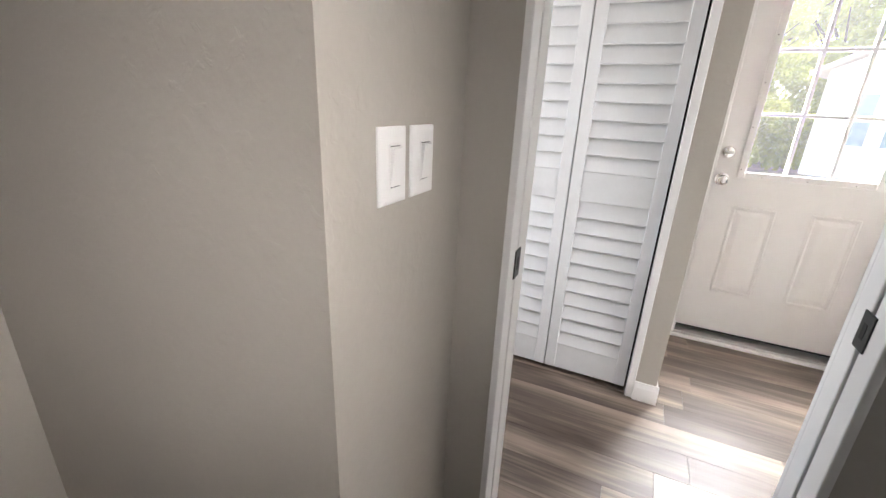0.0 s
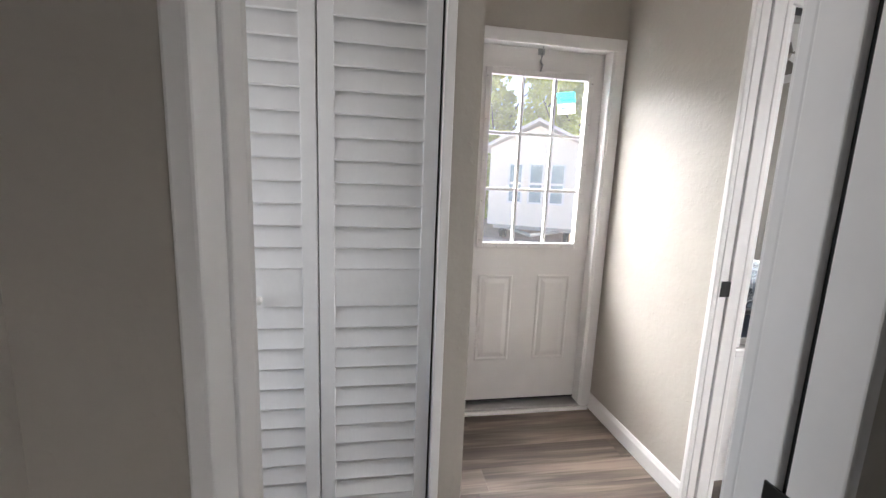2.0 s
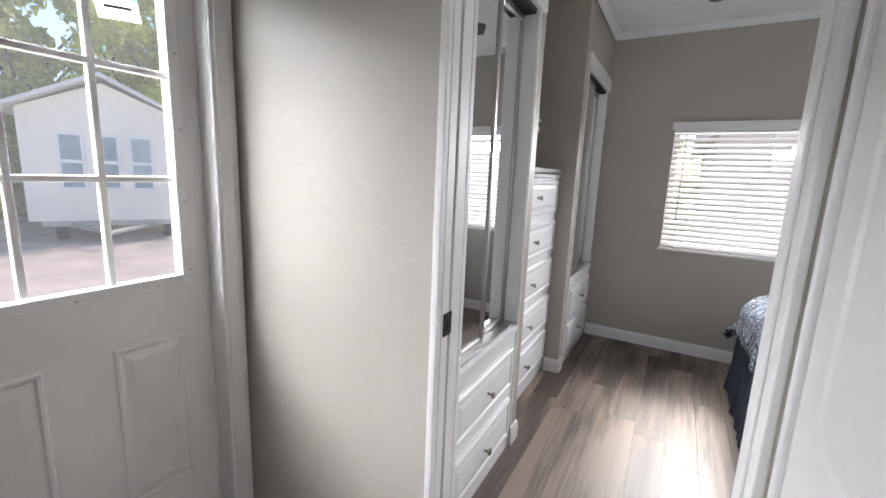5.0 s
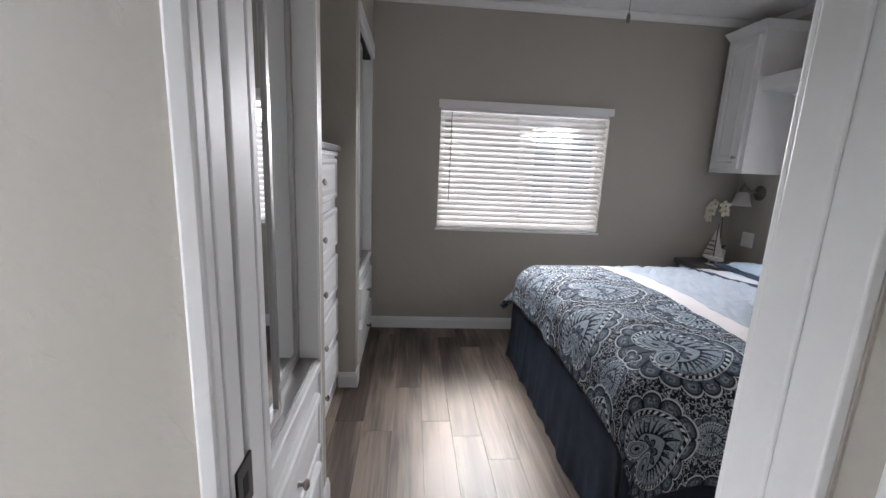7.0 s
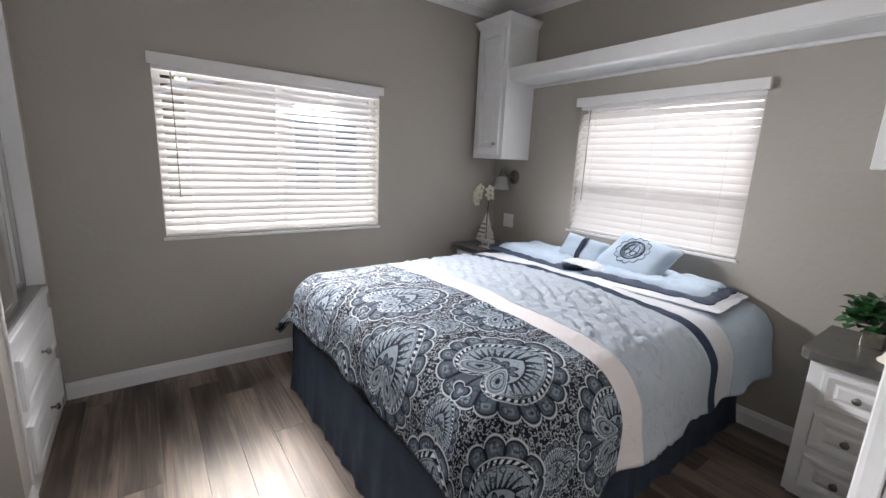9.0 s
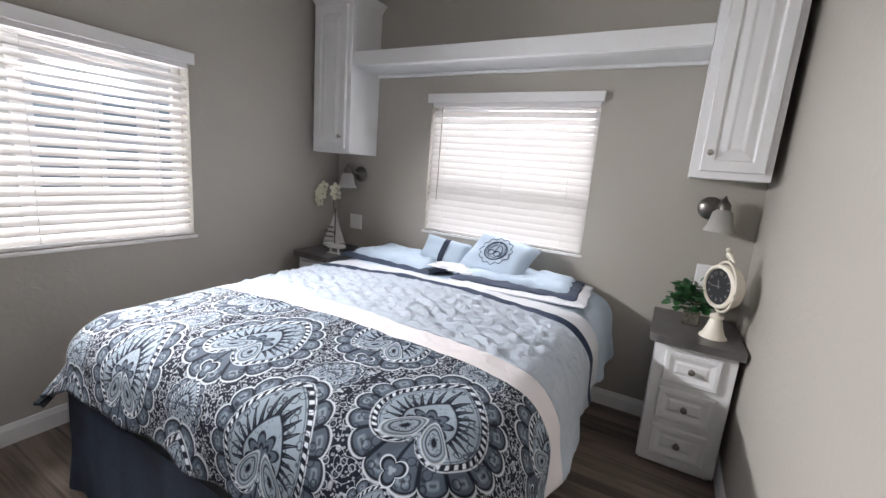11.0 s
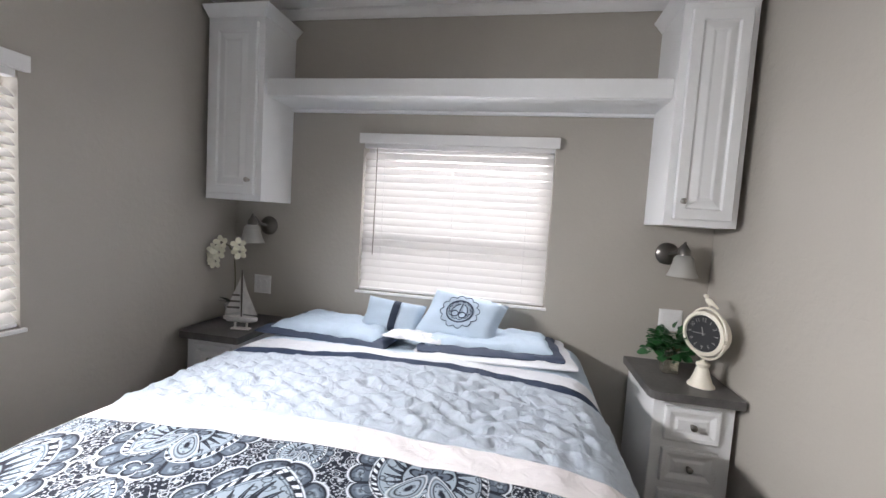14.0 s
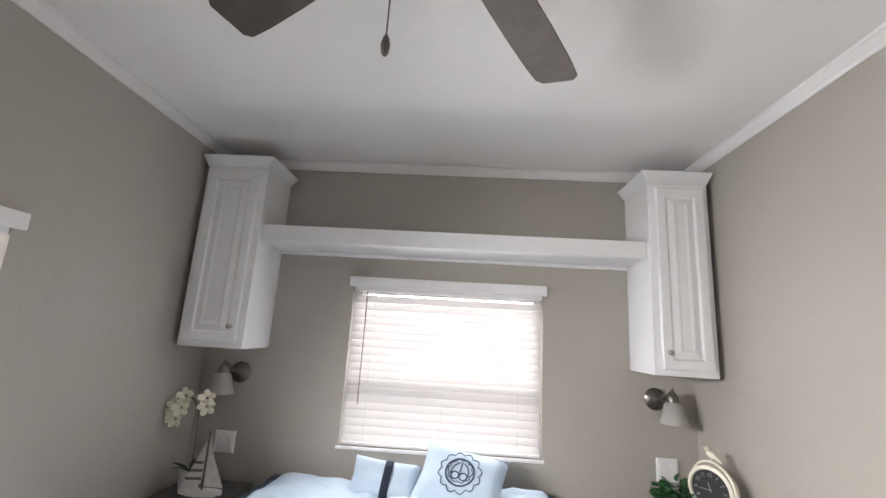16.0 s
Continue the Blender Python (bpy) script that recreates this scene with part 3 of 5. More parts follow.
run("baseboard", ((-1.345, YW), (XH, YW)), 0.095, 0.013, (0, -1))
run("baseboard", ((XH, YR), (XH, YW - 0.014)), 0.095, 0.013, (-1, 0))
run("baseboard", ((DX1 + 0.05, YR), (XH - 0.014, YR)), 0.095, 0.013, (0, 1))
run("baseboard", ((XE, YE), (DX0 - 0.002, YE)), 0.095, 0.013, (0, -1))
run("baseboard", ((-1.24, 0.335), (-1.24, 0.438)), 0.095, 0.013, (1, 0))
run("baseboard", ((XE + 0.015, 0.425), (-1.24, 0.425)), 0.095, 0.013, (0, 1))
run("baseboard", ((XBH - 0.001, 0.84), (-0.517, 0.84)), 0.095, 0.012, (0, -1))


def crown(pts, n):
    (x0, y0), (x1, y1) = pts
    bm = bmesh.new()
    prof = [(0, 0), (0.008, 0), (0.012, 0.012), (0.03, 0.036), (0.036, 0.04), (0.036, 0.052), (0, 0.052)]
    a = [bm.verts.new((x0 + n[0] * p, y0 + n[1] * p, H - 0.053 + q)) for p, q in prof]
    b = [bm.verts.new((x1 + n[0] * p, y1 + n[1] * p, H - 0.053 + q)) for p, q in prof]
    k = len(prof)
    for i in range(k):
        bm.faces.new((a[i], a[(i + 1) % k], b[(i + 1) % k], b[i]))
    bm.faces.new(a)
    bm.faces.new(b)
    return structure("crown_moulding", bm, WHITE, "white crown moulding under the ceiling", "trim")


crown(((-1.34, YW), (XH, YW)), (0, -1))
crown(((XH, YR), (XH, YW)), (-1, 0))
crown(((-1.34, YR), (XH, YR)), (0, 1))
crown(((-1.34, YR), (-1.34, 2.50)), (1, 0))
crown(((-1.34, 3.34), (-1.34, YW)), (1, 0))

# ---- openings ----


def trim(name, bm, label="white painted door trim"):
    return structure(name, soft(bm, 0.003), WHITE, label, "trim")


# bedroom doorway: split jambs of a sliding door, with trim
bed_jamb = thing("door_frame_bedroom", "white split jamb of the bedroom pocket doorway", "door frame", kind="structure")
for y0, y1 in ((YE + 0.012, YE + 0.05), (YE + 0.062, YR - 0.012)):
    part("jamb", soft(B(DX0, y0, 0, DX0 + 0.018, y1, DH), 0.003), WHITE, bed_jamb)
part("slot", B(DX0, YE + 0.05, 0, DX0 + 0.006, YE + 0.062, DH), GAP, bed_jamb)
part("casing", soft(B(DX0 - 0.004, YE - 0.012, 0, DX0 + 0.018, YE + 0.01, DH + 0.03), 0.004), WHITE, bed_jamb)
part("casing", soft(B(DX0 - 0.028, YR - 0.01, 0, DX0 + 0.018, YR + 0.014, DH + 0.03), 0.004), WHITE, bed_jamb)
part("jamb", soft(B(DX1 - 0.018, YE + 0.002, 0, DX1, YR - 0.002, DH), 0.003), WHITE, bed_jamb)
part("stop", soft(B(DX1 - 0.026, YE + 0.06, 0, DX1 - 0.018, YR - 0.004, DH), 0.003), WHITE, bed_jamb)
part("casing", soft(B(DX1 - 0.02, YR - 0.001, 0, DX1 + 0.03, YR + 0.013, DH + 0.03), 0.004), WHITE, bed_jamb)
part("head_jamb", B(DX0 + 0.018, YE + 0.002, DH - 0.018, DX1 - 0.018, YR - 0.002, DH), WHITE, bed_jamb)
plate = part("strike_plate", soft(B(DX0 + 0.0175, YE + 0.02, 0.935, DX0 + 0.021, YE + 0.062, 0.998), 0.001), BLACK, bed_jamb, "black steel strike plate")
part("plate_hole", B(DX0 + 0.021, YE + 0.034, 0.953, DX0 + 0.0215, YE + 0.048, 0.98), GAP, plate)

# bathroom doorway
bath_jamb = thing("door_frame_bathroom", "white split jamb of the bathroom pocket doorway", "door frame", kind="structure")
for y, s in ((BY0, 1), (BY1, -1)):
    ya, yb = sorted((y, y + 0.018 * s))
    part("jamb", soft(B(XBH + 0.004, ya, 0, XBH + 0.058, yb, DH), 0.003), WHITE, bath_jamb)
    part("jamb", soft(B(XBH + 0.07, ya, 0, XB + 0.003, yb, DH), 0.003), WHITE, bath_jamb)
    yc, yd = sorted((y, y + 0.006 * s))
    part("slot", B(XBH + 0.058, yc, 0, XBH + 0.07, yd, DH), GAP, bath_jamb)
    ye, yf = sorted((y - 0.035 * s, y + 0.018 * s))
    part("casing", soft(B(XBH - 0.014, ye, 0, XBH + 0.006, yf, DH + 0.04), 0.004), WHITE, bath_jamb)
    yg, yh = sorted((y + 0.0175 * s, y + 0.021 * s))
    pl = part("strike_plate", soft(B(XBH + 0.045, yg, 0.915, XBH + 0.085, yh, 0.985), 0.001), BLACK, bath_jamb, "black steel strike plate")
    yi, yj = sorted((y + 0.021 * s, y + 0.0216 * s))
    part("plate_hole", B(XBH + 0.058, yi, 0.935, XBH + 0.071, yj, 0.965), GAP, pl)
part("head_jamb", B(XBH + 0.004, BY0 + 0.018, DH - 0.018, XB - 0.004, BY1 - 0.018, DH), WHITE, bath_jamb)

# utility closet door in the hall
util = thing("door_utility", "closed white panelled utility door with chrome knobs", "door", kind="structure")
XU = -0.53
part("casing", soft(B(XU - 0.014, 0.84 - 0.014, 0, XU + 0.03, UY0, 2.06), 0.004), WHITE, util)
part("casing", soft(B(XU - 0.012, UY1, 0, XU + 0.03, UY1 + 0.02, 2.06), 0.004), WHITE, util)
part("casing", soft(B(XU - 0.012, UY0, 2.01, XU + 0.03, UY1, 2.06), 0.004), WHITE, util)
leaf = part("door_leaf", soft(B(XU, UY0 + 0.003, 0.01, XU + 0.035, UY1 - 0.003, 2.005), 0.002), DOORW, util)
for z0, z1 in ((0.2, 0.82), (1.0, 1.85)):
    part("panel", rings(bmesh.new(), basis((XU - 0.001, (UY0 + UY1) / 2, (z0 + z1) / 2), (0, -1, 0), (-1, 0, 0)), 0.27, z1 - z0, RAISED), DOORW, leaf)
for z in (0.935, 1.06):
    m = basis((XU, UY0 + 0.055, z), (0, 0, 1), (-1, 0, 0))
    part("door_knob", lathe(bmesh.new(), m, [(0.022, 0), (0.022, 0.005), (0.008, 0.008), (0.008, 0.022), (0.016, 0.027), (0.02, 0.034), (0.018, 0.042), (0.008, 0.047)], 20), CHROME, util, "polished chrome door knob", True)

# glazed entry door
XD = -2.09
entry = thing("door_1", "white half-glazed entry door with nine panes", "door", kind="structure")
G = (0.686, 1.243, 1.005, 1.912)   # glass: y from, y to, z from, z to
bm = bmesh.new()
for b in ((DY0 + 0.008, 0.052, G[0], 2.052), (G[1], 0.052, DY1 - 0.008, 2.052), (G[0], 0.052, G[1], G[2]), (G[0], G[3], G[1], 2.052)):
    box(bm, XD - 0.044, b[0], b[1], XD, b[2], b[3])
slab = part("door_leaf", bm, DOORW, entry)
for y0, y1 in ((0.678, 0.884), (1.034, 1.240)):
    part("panel", rings(bmesh.new(), basis((XD - 0.0005, (y0 + y1) / 2, 0.562), (0, 1, 0), (1, 0, 0)), y1 - y0, 0.52, RAISED), DOORW, slab)
win = part("window_frame", bmesh.new(), DOORW, entry)
bm = bmesh.new()
fw = 0.028
for b in ((G[0] - fw, G[2] - fw, G[0] + 0.006, G[3] + fw), (G[1] - 0.006, G[2] - fw, G[1] + fw, G[3] + fw), (G[0] + 0.006, G[2] - fw, G[1] - 0.006, G[2] + 0.006), (G[0] + 0.006, G[3] - 0.006, G[1] - 0.006, G[3] + fw)):
    box(bm, XD + 0.0, b[0], b[1], XD + 0.012, b[2], b[3])
soft(bm, 0.004)
bm.to_mesh(win.data)
bm.free()
for i in (1, 2):
    y = G[0] + (G[1] - G[0]) * i / 3
    part("muntin", soft(B(XD - 0.03, y - 0.009, G[2], XD - 0.006, y + 0.009, G[3]), 0.004), WHITE, entry)
    z = G[2] + (G[3] - G[2]) * i / 3
    part("muntin", soft(B(XD - 0.0298, G[0], z - 0.009, XD - 0.0062, G[1], z + 0.009), 0.004), WHITE, entry)
pane = part("pane", B(XD - 0.036, G[0], G[2], XD - 0.032, G[1], G[3]), HAZED, entry)
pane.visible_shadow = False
for i in range(5):
    z = G[2] + (G[3] - G[2]) * (0.02 + i * 0.24)
    for y in (G[0] - 0.017, G[1] + 0.017):
        part("screw", lathe(bmesh.new(), basis((XD + 0.0115, y, z), (0, 1, 0), (1, 0, 0)), [(0.0035, 0), (0.002, 0.0015)], 8), PEWTER, entry)
for i in range(3):
    y = G[0] + (G[1] - G[0]) * (0.15 + i * 0.35)
    part("screw", lathe(bmesh.new(), basis((XD + 0.0115, y, G[2] - 0.017), (0, 1, 0), (1, 0, 0)), [(0.0035, 0), (0.002, 0.0015)], 8), PEWTER, entry)
m = basis((XD, 0.592, 0.962), (0, 1, 0), (1, 0, 0))
part("door_knob", lathe(bmesh.new(), m, [(0.033, 0), (0.033, 0.006), (0.014, 0.011), (0.013, 0.03), (0.024, 0.036), (0.028, 0.048), (0.024, 0.06), (0.012, 0.064)], 22), CHROME, entry, "polished chrome door knob", True)
m = basis((XD, 0.592, 1.108), (0, 1, 0), (1, 0, 0))
bolt = part("deadbolt", lathe(bmesh.new(), m, [(0.032, 0), (0.032, 0.008), (0.027, 0.016), (0.01, 0.018)], 22), CHROME, entry, "polished chrome deadbolt", True)
part("thumb_turn", soft(B(XD + 0.017, 0.571, 1.101, XD + 0.032, 0.613, 1.115), 0.004), CHROME, bolt)
bm = tube(bmesh.new(), [(XD + 0.03, 0.955, 2.058), (XD + 0.035, 0.955, 2.035), (XD + 0.014, 0.958, 2.02), (XD + 0.012, 0.952, 1.985), (XD + 0.018, 0.962, 1.965), (XD + 0.01, 0.955, 1.935)], 0.006)
box(bm, XD, 0.938, 2.02, XD + 0.012, 0.972, 2.05)
part("door_chain", bm, STEELG, entry, "grey steel door chain", True)
part("bottom_sweep", B(XD - 0.04, DY0 + 0.008, 0.04, XD - 0.002, DY1 - 0.008, 0.052), GAP, entry)
thr = part("threshold", soft(B(XE - 0.13, DY0, 0.0, XE + 0.012, DY1, 0.034), 0.006), ALU, entry, "aluminium door threshold")
part("threshold_trim", soft(B(XE + 0.012, DY0 - 0.05, 0.0, XE + 0.03, DY1 + 0.05, 0.022), 0.005), WHITE, entry)
for y0, y1 in ((DY0 - 0.075, DY0 + 0.008), (DY1 - 0.008, DY1 + 0.068)):
    bm = B(XE, y0, 0.022, XE + 0.011, y1, 2.048)
    box(bm, XE + 0.011, y0 + 0.012, 0.022, XE + 0.017, y1 - 0.02, 2.048)
    part("casing", soft(bm, 0.003), WHITE, entry)
part("casing", soft(B(XE, DY0 - 0.075, 2.048, XE + 0.014, DY1 + 0.068, 2.112), 0.004), WHITE, entry)
for y0, y1 in ((DY0, DY0 + 0.008), (DY1 - 0.008, DY1)):
    part("jamb", B(XE - 0.13, y0, 0.034, XE, y1, 2.06), WHITE, entry)
part("head_jamb", B(XE - 0.13, DY0 + 0.008, 2.054, XE, DY1 - 0.008, 2.065), WHITE, entry)
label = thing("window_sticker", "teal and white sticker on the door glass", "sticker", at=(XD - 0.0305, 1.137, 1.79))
m = basis((0, 0, 0), (0, 0.98, 0.14), (1, 0, 0))
for nm, z0, z1, mat, dx in (("sticker_top", 0.0, 0.06, TEAL, 0), ("sticker_base", -0.055, 0.0, PAPER, 0), ("print_bar", -0.028, -0.02, INK, 0.0005), ("print_bar", 0.02, 0.035, PAPER, 0.0005)):
    bm = bmesh.new()
    w = 0.052 if dx == 0 else 0.034
    bm.faces.new([bm.verts.new(m @ Vector((a, b, dx))) for a, b in ((-w, z0), (w, z0), (w, z1), (-w, z1))])
    part(nm, bm, mat, label)

# louvred closet doors
LX = -1.262
PITCH = 0.0725


def louvred_leaf(y0, y1, has_knob):
    """One leaf of the folding closet door: frame and fixed slats."""
    leaf = thing("bifold_door", "closed white louvred folding closet door", "closet door", "leaves of the closet door", at=(LX, y0, 0.03))
    w, h, st = y1 - y0, 2.0, 0.05
    for a, b in ((0, st), (w - st, w)):
        part("stile", soft(B(-0.028, a, 0, 0, b, h), 0.003), LOUV, leaf)
    rails = ((0, 0.14), (0.876, 1.01), (h - 0.054, h))
    for a, b in rails:
        part("rail", soft(B(-0.026, st, a, -0.003, w - st, b), 0.002), LOUV, leaf)
    slat = None
    for (_, a), (b, _) in zip(rails[:-1], rails[1:]):
        k = round((b - a) / PITCH)
        for i in range(k):
            z = a + (i + 0.5) * (b - a) / k
            if slat is None:
                bm = bmesh.new()
                q = [(-0.003, -0.041), (0.001, -0.036), (-0.019, 0.040), (-0.024, 0.039)]
                e = [[bm.verts.new((x, yy, zz)) for x, zz in q] for yy in (st - 0.002, w - st + 0.002)]
                for j in range(4):
                    bm.faces.new((e[0][j], e[0][(j + 1) % 4], e[1][(j + 1) % 4], e[1][j]))
                bm.faces.new(e[0])
                bm.faces.new(e[1])
                slat = part("slat", bm, LOUV, leaf)
                slat.location = (0, 0, z)
            else:
                s = new("slat", slat.data)
                s.parent, s.location = leaf, (0, 0, z)
    if has_knob:
        knob(leaf, (-0.003, 0.20, 0.905), (1, 0, 0), PLASTIC, 0.015)
    return leaf


louvred_leaf(-0.486, -0.099, True)
louvred_leaf(-0.094, 0.293, False)
part_bm = bmesh.new()
box(part_bm, -1.30, -0.50, 2.032, -1.27, 0.32, 2.05)
structure("closet_track", part_bm, GAP, "dark track above the folding doors", "track")
trim("closet_trim", B(-1.30, 0.302, 0, -1.236, 0.335, 2.05), "white trim strip beside the closet doors")
trim("closet_trim", B(-1.30, -0.52, 0, -1.236, -0.498, 2.05), "white trim strip beside the closet doors")
# added dark sheet that gives the closet's inner shade by its colour
structure("closet_shadow", B(-1.34, -0.5, 0.0, -1.325, 0.335, 2.05), GAP, "near-black sheet painted as the shade behind the louvres", "closet interior")


def window(name, m, w, h, label, curtain, tilt, hung=False):
    """A sliding or single-hung window set in the wall: local x along the wall, y out, z up from the opening's lower corner."""
    ob = new(name)
    ob.matrix_world = m
    tagged(ob, label, "window", kind="structure")
    f = 0.04
    zm = h * 0.4
    meet = (f, zm - 0.02, w - f, zm + 0.02) if hung else (w / 2 - 0.025, f, w / 2 + 0.025, h - f)
    for b in ((0, 0, f, h), (w - f, 0, w, h), (f, 0, w - f, f), (f, h - f, w - f, h), meet):
        part("window_frame", soft(B(b[0], 0.085, b[1], b[2], 0.125, b[3]), 0.003), WHITE, ob)
    sashes = ((f, f, w - f, zm - 0.02), (f, zm + 0.02, w - f, h - f)) if hung else ((f, f, w / 2 - 0.025, h - f), (w / 2 + 0.025, f, w - f, h - f))
    for a, z0, c, z1 in sashes:
        p = part("pane", B(a, 0.102, z0, c, 0.106, z1), GLASS, ob)
        p.visible_shadow = False
    part("window_sill", soft(B(-0.012, -0.018, -0.014, w + 0.012, 0.0, 0.002), 0.003), WHITE, ob)
    # blind
    bl = new("window_blind")
    bl.matrix_world = m
    tagged(bl, curtain, "window blind", "white slatted window blinds")
    part("valance", soft(B(-0.017, -0.036, h - 0.01, w + 0.017, -0.014, h + 0.047), 0.003), WHITE, bl)
    part("headrail", B(0.004, 0.004, h - 0.03, w - 0.004, 0.05, h - 0.002), WHITE, bl)
    pitch, tilt = 0.0425, radians(tilt)
    k = int((h - 0.055) / pitch)
    slat = None
    for i in range(k):
        z = 0.04 + i * pitch
        if slat is None:
            bm = bmesh.new()
            cs, sn = math.cos(tilt), math.sin(tilt)
            top, low = [], []
            for j in range(5):
                s = (j / 4 - 0.5) * 0.05
                bow = 0.0025 * (1 - (2 * j / 4 - 1) ** 2)
                for lst, d in ((top, bow + 0.0014), (low, bow - 0.0014)):
                    lst.append([bm.verts.new((x, s * cs - d * sn, s * sn + d * cs)) for x in (0.006, w - 0.006)])
            for j in range(4):
                bm.faces.new((top[j][0], top[j][1], top[j + 1][1], top[j + 1][0]))
                bm.faces.new((low[j][0], low[j + 1][0], low[j + 1][1], low[j][1]))
            for j in (0, 4):
                bm.faces.new((top[j][0], low[j][0], low[j][1], top[j][1]))
            for e in (0, 1):
                for j in range(4):
                    bm.faces.new((top[j][e], top[j + 1][e], low[j + 1][e], low[j][e]))
            slat = part("slat", bm, SLAT, bl)
            slat.location = (0, 0.028, z)
        else:
            s = new("slat", slat.data)
            s.parent, s.location = bl, (0, 0.028, z)
    part("bottom_rail", soft(B(0.006, 0.004, 0.006, w - 0.006, 0.052, 0.022), 0.004), WHITE, bl)
    for fx in (0.12, 0.5, 0.88):
        part("ladder_cord", B(w * fx - 0.001, 0.002, 0.02, w * fx + 0.001, 0.0035, h - 0.045), PLASTIC, bl)
    wand = tube(bmesh.new(), [(0.085, -0.004, h - 0.035), (0.087, -0.006, h * 0.6), (0.085, -0.006, 0.22)], 0.0035, 8)
    part("wand", wand, NICKEL, bl, "thin tilt wand")
    return ob


window("window_1", Matrix.Translation((W1[0], YW, W1[2])), W1[1] - W1[0], W1[3] - W1[2], "wide white sliding window", "white slatted blind, slats tilted half open", 38)
window("window_2", Matrix.Translation((XH, W2[1], W2[2])) @ pose(0, 0, 0, 0, 0, -90), W2[1] - W2[0], W2[3] - W2[2], "white single-hung window above the bed", "white slatted blind, slats nearly closed", 58, True)

# ---- bedroom, wardrobe side ----
XW = -1.35


def wardrobe(y0, y1, name_label):
    """Built-in wardrobe: two drawers below, sliding mirror doors above."""
    w = thing("wardrobe", name_label, "wardrobe", "built-in mirrored wardrobes")
    ym = (y0 + y1) / 2
    part("body", B(-1.96, y0, 0.0, XW - 0.012, y1, 0.62), CABW, w)
    part("plinth", soft(B(XW - 0.012, y0, 0, XW - 0.004, y1, 0.085), 0.002), CABW, w)
    part("face_frame", soft(B(XW - 0.012, y0, 0.085, XW - 0.002, y1, 0.62), 0.002), CABW, w)
    for z in (0.199, 0.464):
        d = part("drawer", rings(bmesh.new(), basis((XW - 0.002, ym, z), (0, 1, 0), (1, 0, 0)), (y1 - y0) - 0.13, 0.2, DRAWER), CABW, w)
        knob(d, (XW + 0.016, ym, z), (1, 0, 0), NICKEL, 0.015)
    part("sill", soft(B(-1.96, y0, 0.622, XW + 0.008, y1, 0.655), 0.005), CABW, w)
    part("track", B(XW - 0.09, y0, 0.655, XW - 0.012, y1, 0.668), ALU, w)
    part("header", soft(B(XW - 0.1, y0 - 0.02, 2.065, XW + 0.016, y1 + 0.05, 2.165), 0.006), CABW, w)
    part("top_track", B(XW - 0.095, y0, 2.045, XW - 0.01, y1, 2.065), GAP, w)
    for a, b in ((y0, y0 + 0.02), (y1 - 0.02, y1)):
        part("side_jamb", soft(B(XW - 0.1, a, 0.668, XW + 0.004, b, 2.065), 0.003), CABW, w)
    # back in near-black, the wardrobe's inner shade put into its colour
    part("back_panel", B(-1.96, y0, 0.668, -1.94, y1, 2.065), GAP, w)
    half = (y1 - y0) / 2
    for a, b, x in ((y0 + 0.02, y0 + half + 0.02, XW - 0.03), (y0 + half - 0.02, y1 - 0.02, XW - 0.065)):
        door = part("mirror_door", B(x - 0.012, a + 0.018, 0.695, x - 0.004, b - 0.018, 2.02), MIRROR, w, "sliding mirror door")
        for c in ((a, 0.67, a + 0.022, 2.045), (b - 0.022, 0.67, b, 2.045), (a + 0.022, 0.67, b - 0.022, 0.697), (a + 0.022, 2.018, b - 0.022, 2.045)):
            part("door_frame", soft(B(x - 0.018, c[0], c[1], x + 0.004, c[2], c[3]), 0.003), ALU, door)
    return w


wardrobe(1.665, 2.39, "white built-in wardrobe with mirror doors and two drawers")
wardrobe(3.44, 4.215, "white built-in wardrobe with mirror doors beside the window wall")
wall("wall_wardrobe", [(-1.97, YR, 0, XW, 1.665, H), (-1.97, 2.39, 0, XW, 2.475, H), (-1.97, 1.665, 2.165, XW, 2.39, H),
                       (-1.97, 3.345, 0, XW, 3.44, H), (-1.97, 4.215, 0, XW, YW, H), (-1.97, 3.44, 2.165, XW, 4.215, H), (-2.02, YR, 0, -1.97, YW, H)], "greige painted wall around the wardrobes and dresser niche")
run("baseboard", ((XW, 2.39), (XW, 2.487)), 0.095, 0.013, (1, 0))
run("baseboard", ((XW, 3.333), (XW, 3.44)), 0.095, 0.013, (1, 0))
run("baseboard", ((XW - 0.1, 3.345), (XW, 3.345)), 0.095, 0.013, (0, -1))
for y0, y1 in ((2.376, 2.39), (3.44, 3.454)):
    trim("wardrobe_trim", B(XW - 0.004, y0, 0.1, XW + 0.008, y1, 2.065), "white trim beside the wardrobe")

dresser = thing("dresser", "tall white dresser with five drawers in a niche", "dresser")
XDR = -1.462
DRY0, DRY1 = 2.478, 3.342
part("body", B(-1.96, DRY0, 0.0, XDR - 0.008, DRY1, 1.385), CABW, dresser)
part("face_frame", soft(B(XDR - 0.008, DRY0, 0.07, XDR, DRY1, 1.385), 0.002), CABW, dresser)
part("plinth", B(XDR - 0.008, DRY0, 0, XDR - 0.002, DRY1, 0.07), CABW, dresser)
part("top_moulding", soft(B(XDR, DRY0, 1.362, XDR + 0.016, DRY1, 1.385), 0.005), CABW, dresser)
part("top", soft(B(-1.96, DRY0, 1.386, XDR + 0.035, DRY1, 1.418), 0.005), SLATE, dresser, "grey laminate top")
for z in (1.247, 0.989, 0.733, 0.470, 0.212):
    d = part("drawer", rings(bmesh.new(), basis((XDR, 2.868 + 0.045, z), (0, 1, 0), (1, 0, 0)), 0.78, 0.205, DRAWER), CABW, dresser)
    knob(d, (XDR + 0.018, 2.868, z), (1, 0, 0), NICKEL, 0.015)
